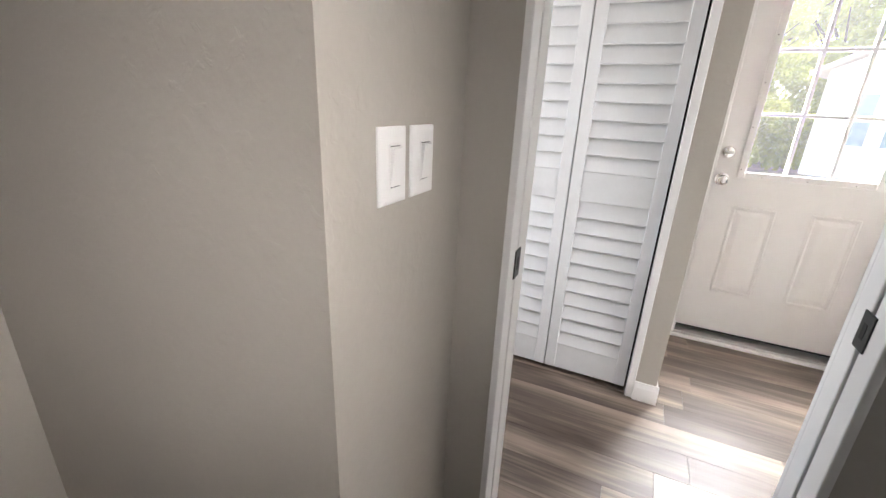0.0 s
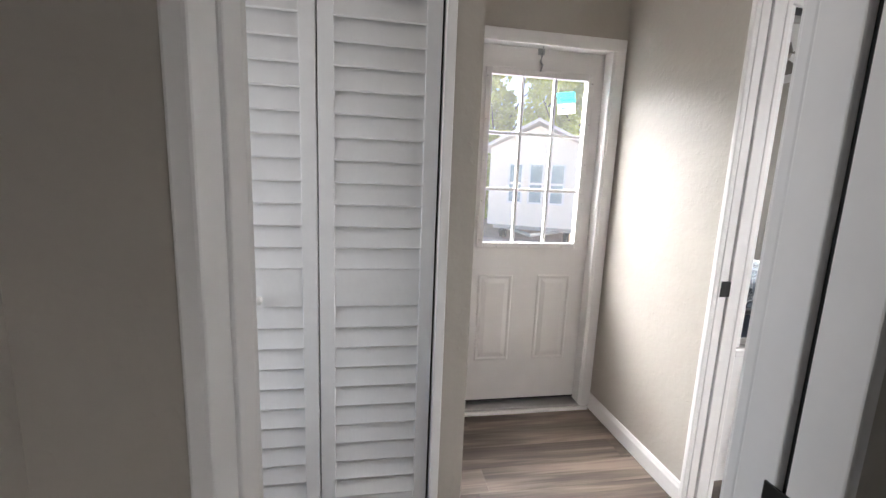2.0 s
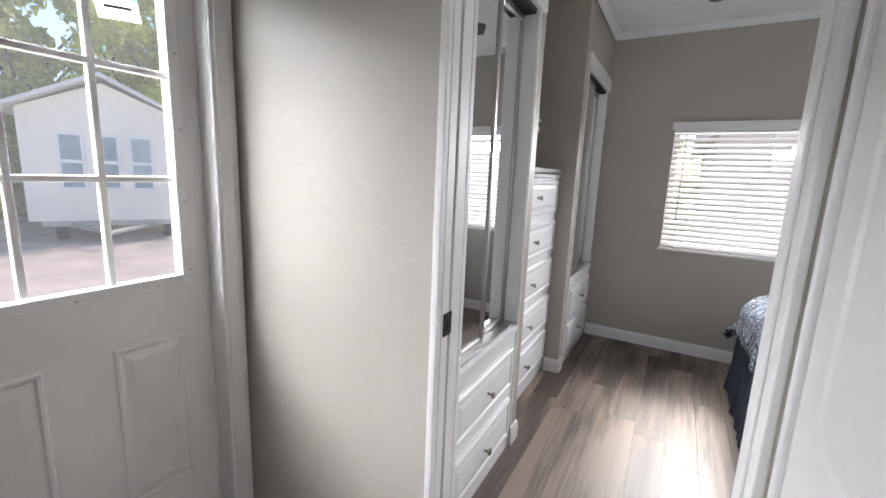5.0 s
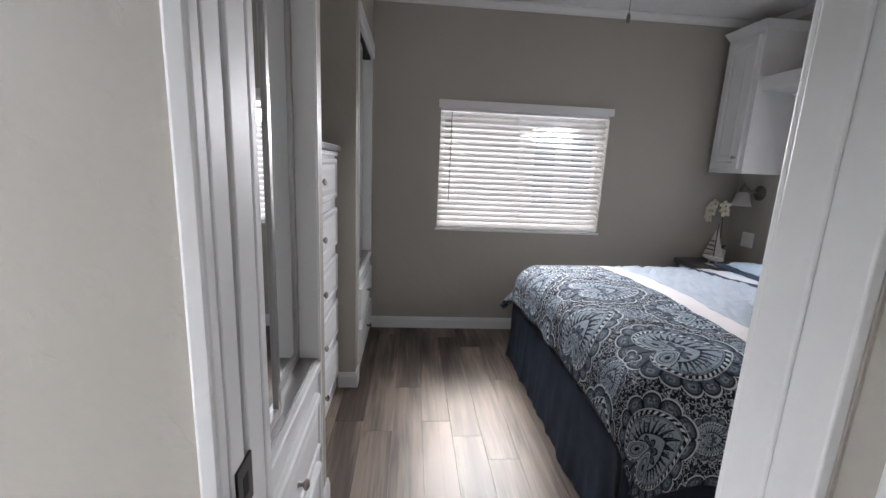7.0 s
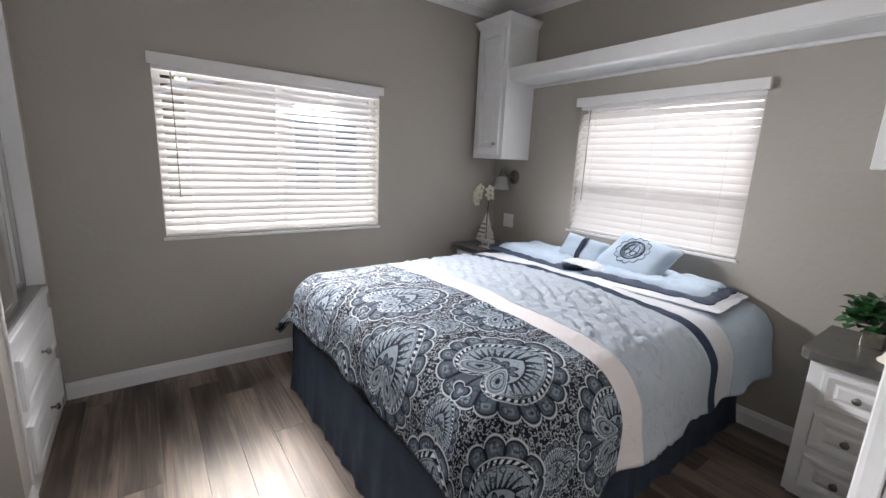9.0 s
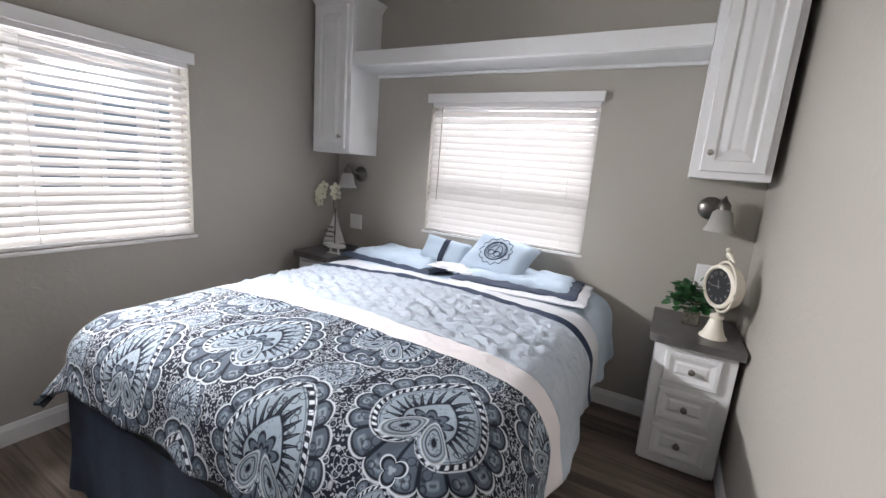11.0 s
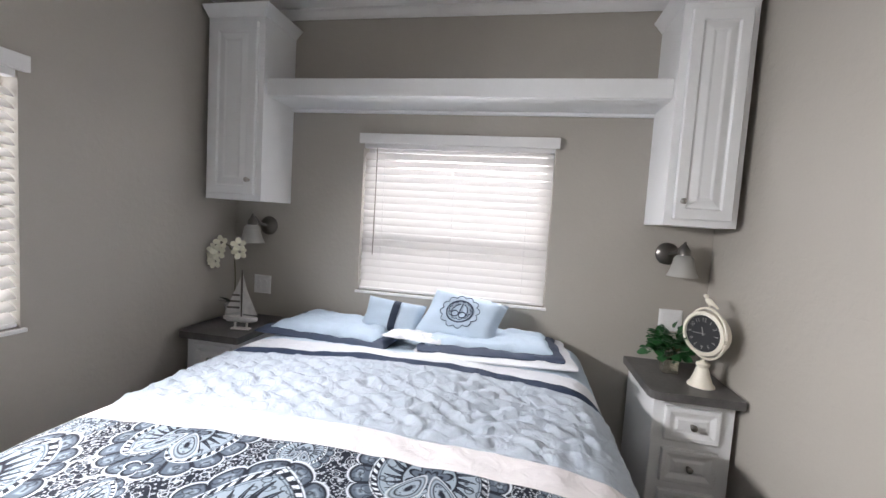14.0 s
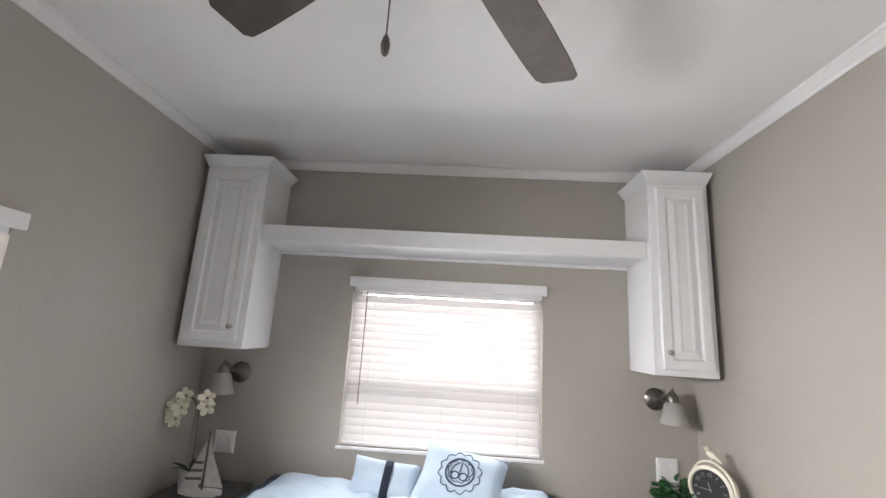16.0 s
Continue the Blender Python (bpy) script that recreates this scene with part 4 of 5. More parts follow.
flowers = thing("dried_flowers", "cream flowers in a dark pot on the dresser", "flowers", at=(-1.64, 2.95, 1.418))
part("pot", lathe(bmesh.new(), Matrix(), [(0.05, 0), (0.06, 0.03), (0.055, 0.1), (0.045, 0.12)], 16), BLACK, flowers, smooth=True)
part("stem", tube(bmesh.new(), [(0, 0, 0.1), (0.03, 0.03, 0.2), (0.1, 0.05, 0.28)], 0.004, 6), STEM, flowers)


def blossom(parent, at, n, size):
    """A five-petalled flower facing n."""
    m = basis(at, Vector(n).orthogonal(), n)
    for i in range(5):
        a = 2 * math.pi * i / 5
        bm = bmesh.new()
        bmesh.ops.create_icosphere(bm, subdivisions=1, radius=1)
        q = m @ pose(0, 0, 0, 0, 0, math.degrees(a)) @ Matrix.Translation((size * 0.55, 0, size * 0.12)) @ pose(0, 0, 0, 0, -22, 0) @ Matrix.Diagonal((size * 0.5, size * 0.4, size * 0.07, 1))
        bm.transform(q)
        part("petal", bm, PETAL, parent, smooth=True)


for i, p in enumerate(((0.1, 0.06, 0.29), (0.08, 0.11, 0.25), (0.12, 0.02, 0.24))):
    blossom(flowers, p, (1, 0.2 * i - 0.3, 0.3), 0.045)

# ---- bedroom, head of the bed ----


def nightstand(y0, label):
    """Three-drawer bedside cabinet with a grey top; y0 is the lower side of its body."""
    t = thing("nightstand", label, "nightstand", "pair of bedside cabinets", at=(1.205, y0, 0))
    w, d = 0.322, XH - 1.205 - 0.016
    part("body", B(0.008, 0, 0.03, d, w, 0.634), CABW, t)
    part("face_frame", soft(B(-0.004, 0, 0.03, 0.008, w, 0.634), 0.003), CABW, t)
    part("base", B(0.035, 0.012, 0, d - 0.01, w - 0.012, 0.03), CABW, t)
    bm = B(-0.055, -0.014, 0.635, d, w + 0.032, 0.671)
    ed = [e for e in bm.edges if abs(e.verts[0].co.z - e.verts[1].co.z) > 0.02 and e.verts[0].co.x < 0 and e.verts[0].co.y > w]
    bmesh.ops.bevel(bm, geom=ed, offset=0.045, segments=5, affect="EDGES", profile=0.5)
    part("top", bm, SLATE, t, "weathered grey laminate top")
    for z in (0.526, 0.340, 0.154):
        dr = part("drawer", rings(bmesh.new(), basis((-0.004, w / 2 + 0.004, z), (0, -1, 0), (-1, 0, 0)), 0.222, 0.15, [(0, 0), (0, 0.012), (0.005, 0.017), (0.02, 0.017), (0.04, 0.009), (0.045, 0.009), (0.055, 0.013)]), CABW, t)
        knob(dr, (-0.015, w / 2 + 0.004, z), (-1, 0, 0), PEWTER, 0.014)
    return t


nightstand(1.562, "white three-drawer nightstand with a grey top, clock on it")
nightstand(3.902, "white three-drawer nightstand with a grey top, model boat on it")


def wall_cabinet(y0, y1, hinge):
    """Tall hanging cabinet with a flared cornice and one raised-panel door."""
    c = thing("wall_cabinet", "tall white wall cabinet with a raised-panel door", "wall cabinet", "pair of wall cabinets")
    x, z0, z1 = 1.342, 1.378, 2.36
    part("body", soft(B(x, y0, z0, XH - 0.001, y1, z1), 0.002), CABW, c)
    bm = bmesh.new()
    lo = [bm.verts.new(p) for p in ((x - 0.004, y0 - 0.002, z1 - 0.01), (XH - 0.001, y0 - 0.002, z1 - 0.01), (XH - 0.001, y1 + 0.002, z1 - 0.01), (x - 0.004, y1 + 0.002, z1 - 0.01))]
    fl, fr = (0.012, 0.045) if hinge > 0 else (0.045, 0.012)
    a, b = y0 - fr if hinge < 0 else y0 - 0.045, y1 + 0.045 if hinge < 0 else y1 + 0.012
    a = max(a, YR + 0.002)
    b = min(b, YW - 0.002)
    hi = [bm.verts.new(p) for p in ((x - 0.05, a, z1 + 0.042), (XH - 0.001, a, z1 + 0.042), (XH - 0.001, b, z1 + 0.042), (x - 0.05, b, z1 + 0.042))]
    for i in range(4):
        bm.faces.new((lo[i], lo[(i + 1) % 4], hi[(i + 1) % 4], hi[i]))
    bm.faces.new(lo)
    bm.faces.new(hi)
    part("cornice", soft(bm, 0.003, 1), CABW, c)
    yc, w = (y0 + y1) / 2 + 0.004 * hinge, (y1 - y0) - 0.062
    door = part("door", rings(bmesh.new(), basis((x - 0.001, yc, (z0 + z1) / 2 - 0.005), (0, -1, 0), (-1, 0, 0)), w, z1 - z0 - 0.07, [(0, 0), (0, 0.014), (0.004, 0.018), (0.045, 0.018), (0.052, 0.009), (0.058, 0.009), (0.085, 0.016), (0.09, 0.016), (0.1, 0.013)]), CABW, c)
    knob(door, (x - 0.018, yc - hinge * (w / 2 - 0.028), 1.488), (-1, 0, 0), NICKEL, 0.013)
    return c


wall_cabinet(3.912, 4.252, 1)
wall_cabinet(1.574, 1.876, -1)
shelf = thing("wall_shelf", "long white boxed shelf above the bed window", "shelf")
part("fascia", soft(B(1.37, 1.878, 1.95, 1.388, 3.91, 2.04), 0.003), CABW, shelf)
part("shelf_top", B(1.388, 1.878, 2.016, XH - 0.001, 3.91, 2.036), CABW, shelf)
part("shelf_base", B(1.388, 1.878, 1.948, XH - 0.001, 3.91, 1.962), CABW, shelf)
part("moulding", soft(B(XH - 0.03, 1.878, 1.928, XH - 0.001, 3.91, 1.946), 0.004), CABW, shelf)


def sconce(y, shade_y):
    s = thing("wall_lamp", "brushed nickel wall lamp with a frosted bell shade, off", "wall lamp", "pair of bedside wall lamps", at=(XH, y, 1.235))
    part("back_plate", lathe(bmesh.new(), basis((-0.0005, 0, 0), (0, 1, 0), (-1, 0, 0)), [(0.058, 0), (0.058, 0.006), (0.048, 0.016), (0.03, 0.022), (0.012, 0.028)], 24), PEWTER, s, smooth=True)
    dy = shade_y - y
    part("arm", tube(bmesh.new(), [(-0.02, 0, 0), (-0.06, dy * 0.5, 0.012), (-0.09, dy * 0.9, 0.05), (-0.1, dy, 0.06), (-0.1, dy, 0.03)], 0.008, 8), PEWTER, s, smooth=True)
    part("socket_cap", lathe(bmesh.new(), Matrix.Translation((-0.1, dy, 0.0)), [(0.028, 0), (0.028, 0.028), (0.018, 0.04), (0.008, 0.055), (0.004, 0.07)], 18), PEWTER, s, smooth=True)
    bm = lathe(bmesh.new(), Matrix.Translation((-0.1, dy, -0.085)), [(0.072, -0.02), (0.06, 0.006), (0.05, 0.04), (0.045, 0.072), (0.03, 0.087), (0.026, 0.084), (0.041, 0.07), (0.046, 0.04), (0.056, 0.006), (0.068, -0.02)], 24, caps=False)
    part("shade", bm, FROST, s, "frosted glass bell shade", True)
    return s


sconce(4.052, 4.10)
sconce(1.748, 1.70)


def wall_plate(m, w, h, rockers, label, category="light switch"):
    """A cover plate with decorator rockers or sockets; local x along the wall, z out."""
    t = new("light_switch" if category == "light switch" else "wall_outlet")
    t.matrix_world = m
    tagged(t, label, category, "white cover plates")
    part("cover", rings(bmesh.new(), Matrix(), w, h, [(0, 0), (0, 0.003), (0.002, 0.0058), (0.005, 0.0076), (0.009, 0.0086), (0.012, 0.0088)]), PLASTIC, t)
    for x in rockers:
        part("surround", rings(bmesh.new(), Matrix.Translation((x, 0, 0.0088)), 0.036, 0.07, [(0, 0), (0.001, 0.0015), (0.003, 0.0015), (0.004, -0.001), (0.006, -0.001)]), PLASTIC, t)
        if category == "light switch":
            bm = bmesh.new()
            v = [bm.verts.new((x + a, b, c)) for a, b, c in ((-0.013, -0.03, 0.007), (0.013, -0.03, 0.007), (0.013, 0.03, 0.007), (-0.013, 0.03, 0.007), (-0.013, -0.03, 0.0085), (0.013, -0.03, 0.0085), (0.013, 0.028, 0.0145), (-0.013, 0.028, 0.0145))]
            for f in ((4, 5, 6, 7), (0, 1, 5, 4), (1, 2, 6, 5), (2, 3, 7, 6), (3, 0, 4, 7)):
                bm.faces.new([v[i] for i in f])
            bmesh.ops.translate(bm, verts=bm.verts[:], vec=(0, 0, 0.0022))
            part("rocker", bm, PLASTIC, t)
            for b in (-0.0315, 0.0295):
                part("slot", B(x - 0.013, b, 0.0086, x + 0.013, b + 0.0016, 0.0092), GAP, t, "thin dark slot")
        else:
            for zz in (-0.018, 0.018):
                part("socket", lathe(bmesh.new(), Matrix.Translation((x, zz, 0.0086)), [(0.014, 0), (0.013, 0.0025)], 14), PLASTIC, t)
    return t


SW = lambda x: basis((x, -0.172, 1.2), (-1, 0, 0), (0, 1, 0))
wall_plate(SW(0.104), 0.076, 0.118, (0,), "white single rocker light switch on the bathroom wall")
wall_plate(SW(0.008), 0.076, 0.118, (0,), "white narrow rocker light switch on the bathroom wall")
HW = lambda y, z: basis((XH, y, z), (0, -1, 0), (-1, 0, 0))
wall_plate(HW(4.085, 0.862), 0.115, 0.115, (-0.023, 0.023), "white double outlet beside the nightstand", "wall outlet")
wall_plate(HW(1.70, 0.885), 0.115, 0.115, (-0.023, 0.023), "white double outlet behind the potted plant", "wall outlet")

# ---- the bed ----
BX0, BX1, BY_0, BY_1, BZ = -0.285, 1.615, 2.235, 3.775, 0.655
bed = thing("bed", "queen bed with a pleated navy bed skirt", "bed", at=(0, 0, 0))
part("box_spring", soft(B(BX0 + 0.02, BY_0 + 0.02, 0.12, BX1, BY_1 - 0.02, 0.42), 0.02, 3), MATT, bed)
part("mattress", soft(B(BX0 + 0.01, BY_0 + 0.01, 0.422, BX1, BY_1 - 0.01, BZ - 0.02), 0.05, 4), MATT, bed, "grey mattress", True)


def skirt_strip(p0, p1, n):
    """Pleated cloth hanging from the box spring to the floor."""
    bm = bmesh.new()
    p0, p1, n = Vector(p0), Vector(p1), Vector(n)
    k = int((p1 - p0).length / 0.012)
    rows = []
    for j in range(7):
        f = j / 6
        row = []
        for i in range(k + 1):
            s = i / k
            L = s * (p1 - p0).length
            amp = 0.004 + 0.02 * f
            crease = 1 - 2 * abs(noise.noise(Vector((L * 5.5 + f * 0.5, f * 0.9, 3)))) ** 0.6
            off = amp * (0.25 * math.sin(L * 13 + 2.3 * math.sin(L * 4.1)) + 0.6 * crease + 0.35 * noise.noise(Vector((L * 16, f * 2.5, 7))))
            q = p0.lerp(p1, s) + n * (off + 0.012 + 0.012 * f)
            row.append(bm.verts.new((q.x, q.y, 0.415 - f * 0.405)))
        rows.append(row)
    for a, b in zip(rows[:-1], rows[1:]):
        for i in range(k):
            bm.faces.new((a[i], a[i + 1], b[i + 1], b[i]))
    bmesh.ops.solidify(bm, geom=bm.faces[:], thickness=0.003)
    return part("bed_skirt", bm, SKIRT, bed, "pleated navy bed skirt", True)


skirt_strip((BX0, BY_0, 0), (BX0, BY_1, 0), (-1, 0, 0))
skirt_strip((BX0, BY_0, 0), (BX1, BY_0, 0), (0, -1, 0))
skirt_strip((BX0, BY_1, 0), (BX1, BY_1, 0), (0, 1, 0))


def comforter():
    """A thick printed cover draped over foot and sides, sewn of panels, with its cloth coordinates for the print."""
    R, foot, side = 0.16, 0.31, 0.37
    ex0, ey0, ey1 = BX0 - 0.03, BY_0 - 0.12, BY_1 + 0.075
    cuts = [0.91, 1.025, 1.55, 1.62, 1.78]
    us = sorted(set(np.arange(ex0 + R - foot - R * 0.3, BX1 + 0.001, 0.012).round(4).tolist()) | {c - 0.66 for c in cuts})
    vs = np.arange(ey0 + R - side - R * 0.3, ey1 - R + side + R * 0.3 + 0.001, 0.014)

    def place(a, b):
        ex = max(0.0, ex0 + R - a)
        ey = max(0.0, ey0 + R - b, b - (ey1 - R))
        sgn = -1 if b < (ey0 + ey1) / 2 else 1
        e = math.hypot(ex, ey)
        x, y = max(a, ex0 + R), min(max(b, ey0 + R), ey1 - R)
        z = BZ + 0.02
        puff = 0.012 * noise.noise(Vector((a * 3.1, b * 3.1, 0))) + 0.005 * noise.noise(Vector((a * 9, b * 9, 4)))
        if 0.365 < a < 0.89:
            # stitched diamonds with wavy sides, swollen between the seams and puckered along them
            wa = a + 0.022 * noise.noise(Vector((a * 7, b * 7, 1))) + 0.009 * noise.noise(Vector((a * 21, b * 21, 2)))
            wb = b + 0.022 * noise.noise(Vector((a * 7, b * 7, 8))) + 0.009 * noise.noise(Vector((a * 21, b * 21, 9)))
            d1 = abs(math.sin(math.pi * (wa / 0.08 + wb / 0.115)))
            d2 = abs(math.sin(math.pi * (wa / 0.08 - wb / 0.115)))
            edge = min(1.0, (a - 0.365) / 0.03, (0.89 - a) / 0.03)
            pucker = abs(noise.noise(Vector((a * 34, b * 15, 3))))
            puff += edge * (0.016 * min(d1, d2) ** 0.5 + 0.03 * min(pucker, 0.45) - 0.01)
        else:
            puff += 0.004 * noise.noise(Vector((a * 15, b * 15, 6)))
        z += 0.012 + 0.06 * max(0, 1 - ((b - 2.97) / 0.85) ** 2) * min(1, max(0, 1.35 - a) / 0.4) + puff
        if e > 1e-6:
            ang = min(e / R, math.pi / 2)
            out, drop = R * math.sin(ang), R * (1 - math.cos(ang))
            hang = max(0.0, e - R * math.pi / 2)
            dx, dy = -ex / e, sgn * ey / e
            along = b if ex > ey else a
            wave = math.sin(along * 13 + 2 * math.sin(along * 4.3)) * 0.5 + noise.noise(Vector((a * 6, b * 6, 2)))
            flare = hang * 0.12 + min(hang, 0.3) * 0.13 * wave
            if ex > 0 and sgn > 0:
                flare += 0.4 * hang * min(1, ey / 0.2)
                hang *= 1 - 0.25 * min(1, ey / 0.2)
            if ex > 0 and ey > 0 and sgn < 0:
                flare *= 0.6
            x += (out + flare) * dx
            y += (out + flare) * dy
            z -= drop + hang * 0.985
        return x, y, max(z, 0.1)

    cover = thing("comforter", "blue-grey comforter with paisley print, white band and quilting", "comforter")
    limits = [-9] + [c - 0.66 for c in cuts] + [9]
    names = ("paisley_panel", "white_band", "quilted_panel", "navy_stripe", "white_panel", "blue_panel")
    for nm, lo, hi in zip(names, limits[:-1], limits[1:]):
        rows = [a for a in us if lo - 1e-6 <= a <= hi + 1e-6]
        bm = bmesh.new()
        layer = bm.loops.layers.uv.new("cloth")
        grid = [[bm.verts.new(place(a, b)) for b in vs] for a in rows]
        for i in range(len(rows) - 1):
            for j in range(len(vs) - 1):
                q = ((i, j), (i + 1, j), (i + 1, j + 1), (i, j + 1))
                f = bm.faces.new([grid[a][b] for a, b in q])
                for loop, (a, b) in zip(f.loops, q):
                    loop[layer].uv = (rows[a] + 0.66, vs[b] - 2.0)
        ob = part(nm, bm, COMFORTER, cover)
        for p in ob.data.polygons:
            p.use_smooth = True
        so = ob.modifiers.new("thickness", "SOLIDIFY")
        so.thickness, so.offset, so.use_rim = 0.014, -1, True
    return cover


comforter()


def cushion(name, m, w, h, t, mat, label, parent=None, seg=16):
    """A stuffed pillow: corners pinched, edges wavy; local x, y across, z up."""
    bm = bmesh.new()
    sides = []
    for s in (1, -1):
        g = []
        for i in range(seg + 1):
            row = []
            for j in range(seg + 1):
                a, b = 2 * i / seg - 1, 2 * j / seg - 1
                f = max(0.0, (1 - a ** 4) * (1 - b ** 4)) ** 0.55
                pinch = 1 - 0.07 * (1 - abs(a)) * abs(b) ** 3 - 0.0
                pinch2 = 1 - 0.07 * (1 - abs(b)) * abs(a) ** 3
                zz = s * t / 2 * f * (1 + 0.18 * noise.noise(Vector((a * 2, b * 2, s))))
                row.append(bm.verts.new(m @ Vector((a * w / 2 * pinch2, b * h / 2 * pinch, zz))))
            g.append(row)
        sides.append(g)
    for g in sides:
        for i in range(seg):
            for j in range(seg):
                bm.faces.new((g[i][j], g[i + 1][j], g[i + 1][j + 1], g[i][j + 1]))
    bmesh.ops.remove_doubles(bm, verts=bm.verts[:], dist=0.0004)
    ob = part(name, bm, mat, parent, "", True)
    return tagged(ob, label, "pillow")


def flat_cloth(m, w, h, t, mat, name, label, parent=None, seg=26, rough=0.016):
    """A folded piece of bedding, softly rumpled."""
    bm = bmesh.new()
    top, low = [], []
    for i in range(seg + 1):
        tr, lr = [], []
        for j in range(seg + 1):
            a, b = 2 * i / seg - 1, 2 * j / seg - 1
            f = (max(0.0, 1 - a ** 8) * max(0.0, 1 - b ** 8)) ** 0.5
            z = t * (0.25 + 0.75 * f) + rough * (noise.noise(Vector((a * 3 + t * 90, b * 5, w * 9))) - 0.6 * abs(noise.noise(Vector((a * 6, b * 4, t * 50))))) * f
            jit = 0.012 * noise.noise(Vector((a * 3, b * 3, 5 + w)))
            tr.append(bm.verts.new(m @ Vector((a * w / 2 + jit, b * h / 2 + jit, z))))
            lr.append(bm.verts.new(m @ Vector((a * w / 2 + jit, b * h / 2 + jit, 0))))
        top.append(tr)
        low.append(lr)
    for i in range(seg):
        for j in range(seg):
            bm.faces.new((top[i][j], top[i + 1][j], top[i + 1][j + 1], top[i][j + 1]))
            bm.faces.new((low[i][j], low[i][j + 1], low[i + 1][j + 1], low[i + 1][j]))
    for i in range(seg):
        for a0, a1 in (((i, 0), (i + 1, 0)), ((i, seg), (i + 1, seg)), ((0, i), (0, i + 1)), ((seg, i), (seg, i + 1))):
            bm.faces.new((top[a0[0]][a0[1]], top[a1[0]][a1[1]], low[a1[0]][a1[1]], low[a0[0]][a0[1]]))
    ob = part(name, bm, mat, parent, "", True)
    return tagged(ob, label) if parent else tagged(ob, label, "bedding")


ZT = BZ + 0.045
sham = thing("pillow_sham", "pale blue pillow sham with a navy band lying flat", "pillow sham", "flat shams at the head")
part_m = pose(1.345, 2.6, ZT + 0.012, 0, 0, 5)
flat_cloth(part_m, 0.46, 0.74, 0.022, SHEETW, "flange", "white flange", sham)
flat_cloth(part_m @ Matrix.Translation((0.015, 0.02, 0.016)), 0.41, 0.68, 0.026, NAVY, "band", "navy band", sham)
flat_cloth(part_m @ Matrix.Translation((0.035, 0.03, 0.028)), 0.35, 0.60, 0.038, PALE, "cover", "pale blue cover", sham)
sham = thing("pillow_sham", "pale blue pillow sham with a navy band lying flat", "pillow sham", "flat shams at the head")
part_m = pose(1.375, 3.44, ZT + 0.008, 0, 0, -6)
flat_cloth(part_m, 0.45, 0.72, 0.026, NAVY, "flange", "navy flange", sham)
flat_cloth(part_m @ Matrix.Translation((0.0, 0.0, 0.016)), 0.36, 0.58, 0.042, PALE, "cover", "pale blue cover", sham)
flat_cloth(pose(1.27, 2.98, ZT + 0.05, 0, 3, -8), 0.17, 0.3, 0.016, SHEETW, "folded_pillowcase", "white folded cotton pillowcase on the bed")
pm = pose(1.42, 3.15, 0.80, 0, -56, 2) @ pose(0, 0, 0, 0, 0, -6)
small = cushion("throw_pillow", pm, 0.19, 0.33, 0.10, PALE, "small pale blue pillow with a navy stripe")
tagged(small, group="decorative pillows")


def patch(m, w, h, t, dome, mat, name, parent, y0, y1):
    """A strip of cloth sewn on a cushion, following its swell."""
    bm = bmesh.new()
    k = 12
    g = []
    for i in range(k + 1):
        a = 2 * i / k - 1
        r = []
        for b in (y0, y1):
            f = max(0.0, (1 - a ** 4) * (1 - b ** 4)) ** 0.55
            r.append(bm.verts.new(m @ Vector((a * w / 2 * 0.97, b * h / 2, t / 2 * f * 1.12 + 0.003))))
        g.append(r)
    for i in range(k):
        bm.faces.new((g[i][0], g[i + 1][0], g[i + 1][1], g[i][1]))
    bmesh.ops.solidify(bm, geom=bm.faces[:], thickness=0.0015)
    return part(name, bm, mat, parent, "", True)


patch(pm, 0.19, 0.33, 0.10, 1, NAVY, "stripe", small, -0.22, 0.02)
pm = pose(1.42, 2.78, 0.825, 0, -40, -6) @ pose(0, 0, 0, 0, 0, -9)
square = cushion("throw_pillow", pm, 0.31, 0.42, 0.13, PALE, "pale blue square pillow with an embroidered medallion")
tagged(square, group="decorative pillows")


def stitched(parent, m, pts, r, t=0.13, w=0.32, h=0.42):
    """An embroidered line on the pillow's swell."""
    out = []
    for x, y in pts:
        a, b = 2 * x / w, 2 * y / h
        f = max(0.0, (1 - a ** 4) * (1 - b ** 4)) ** 0.55
        out.append(m @ Vector((x, y, t / 2 * f * 1.06 + 0.001)))
    part("embroidery", tube(bmesh.new(), out, r, 5), NAVY, parent)


def ring_pts(r, lobes, amp, k=60, cx=0.0, cy=0.0, a0=0.0, a1=2 * math.pi):
    return [(cx + (r + amp * abs(math.sin(lobes * (a0 + (a1 - a0) * i / k) / 2))) * math.cos(a0 + (a1 - a0) * i / k), cy + (r + amp * abs(math.sin(lobes * (a0 + (a1 - a0) * i / k) / 2))) * math.sin(a0 + (a1 - a0) * i / k)) for i in range(k + 1)]


stitched(square, pm, ring_pts(0.088, 12, 0.016), 0.0022)
stitched(square, pm, ring_pts(0.068, 1, 0.0), 0.004)
stitched(square, pm, ring_pts(0.052, 10, 0.008, cx=0.006), 0.0022)
for s in (-1, 1):
    stitched(square, pm, ring_pts(0.018, 1, 0, 24, -0.02, 0.02 * s), 0.003)
    stitched(square, pm, [(0.045, 0.012 * s), (0.03, 0.03 * s), (0.005, 0.04 * s), (-0.02, 0.042 * s)], 0.003)
stitched(square, pm, [(0.05, 0), (0.02, 0), (-0.01, 0)], 0.003)

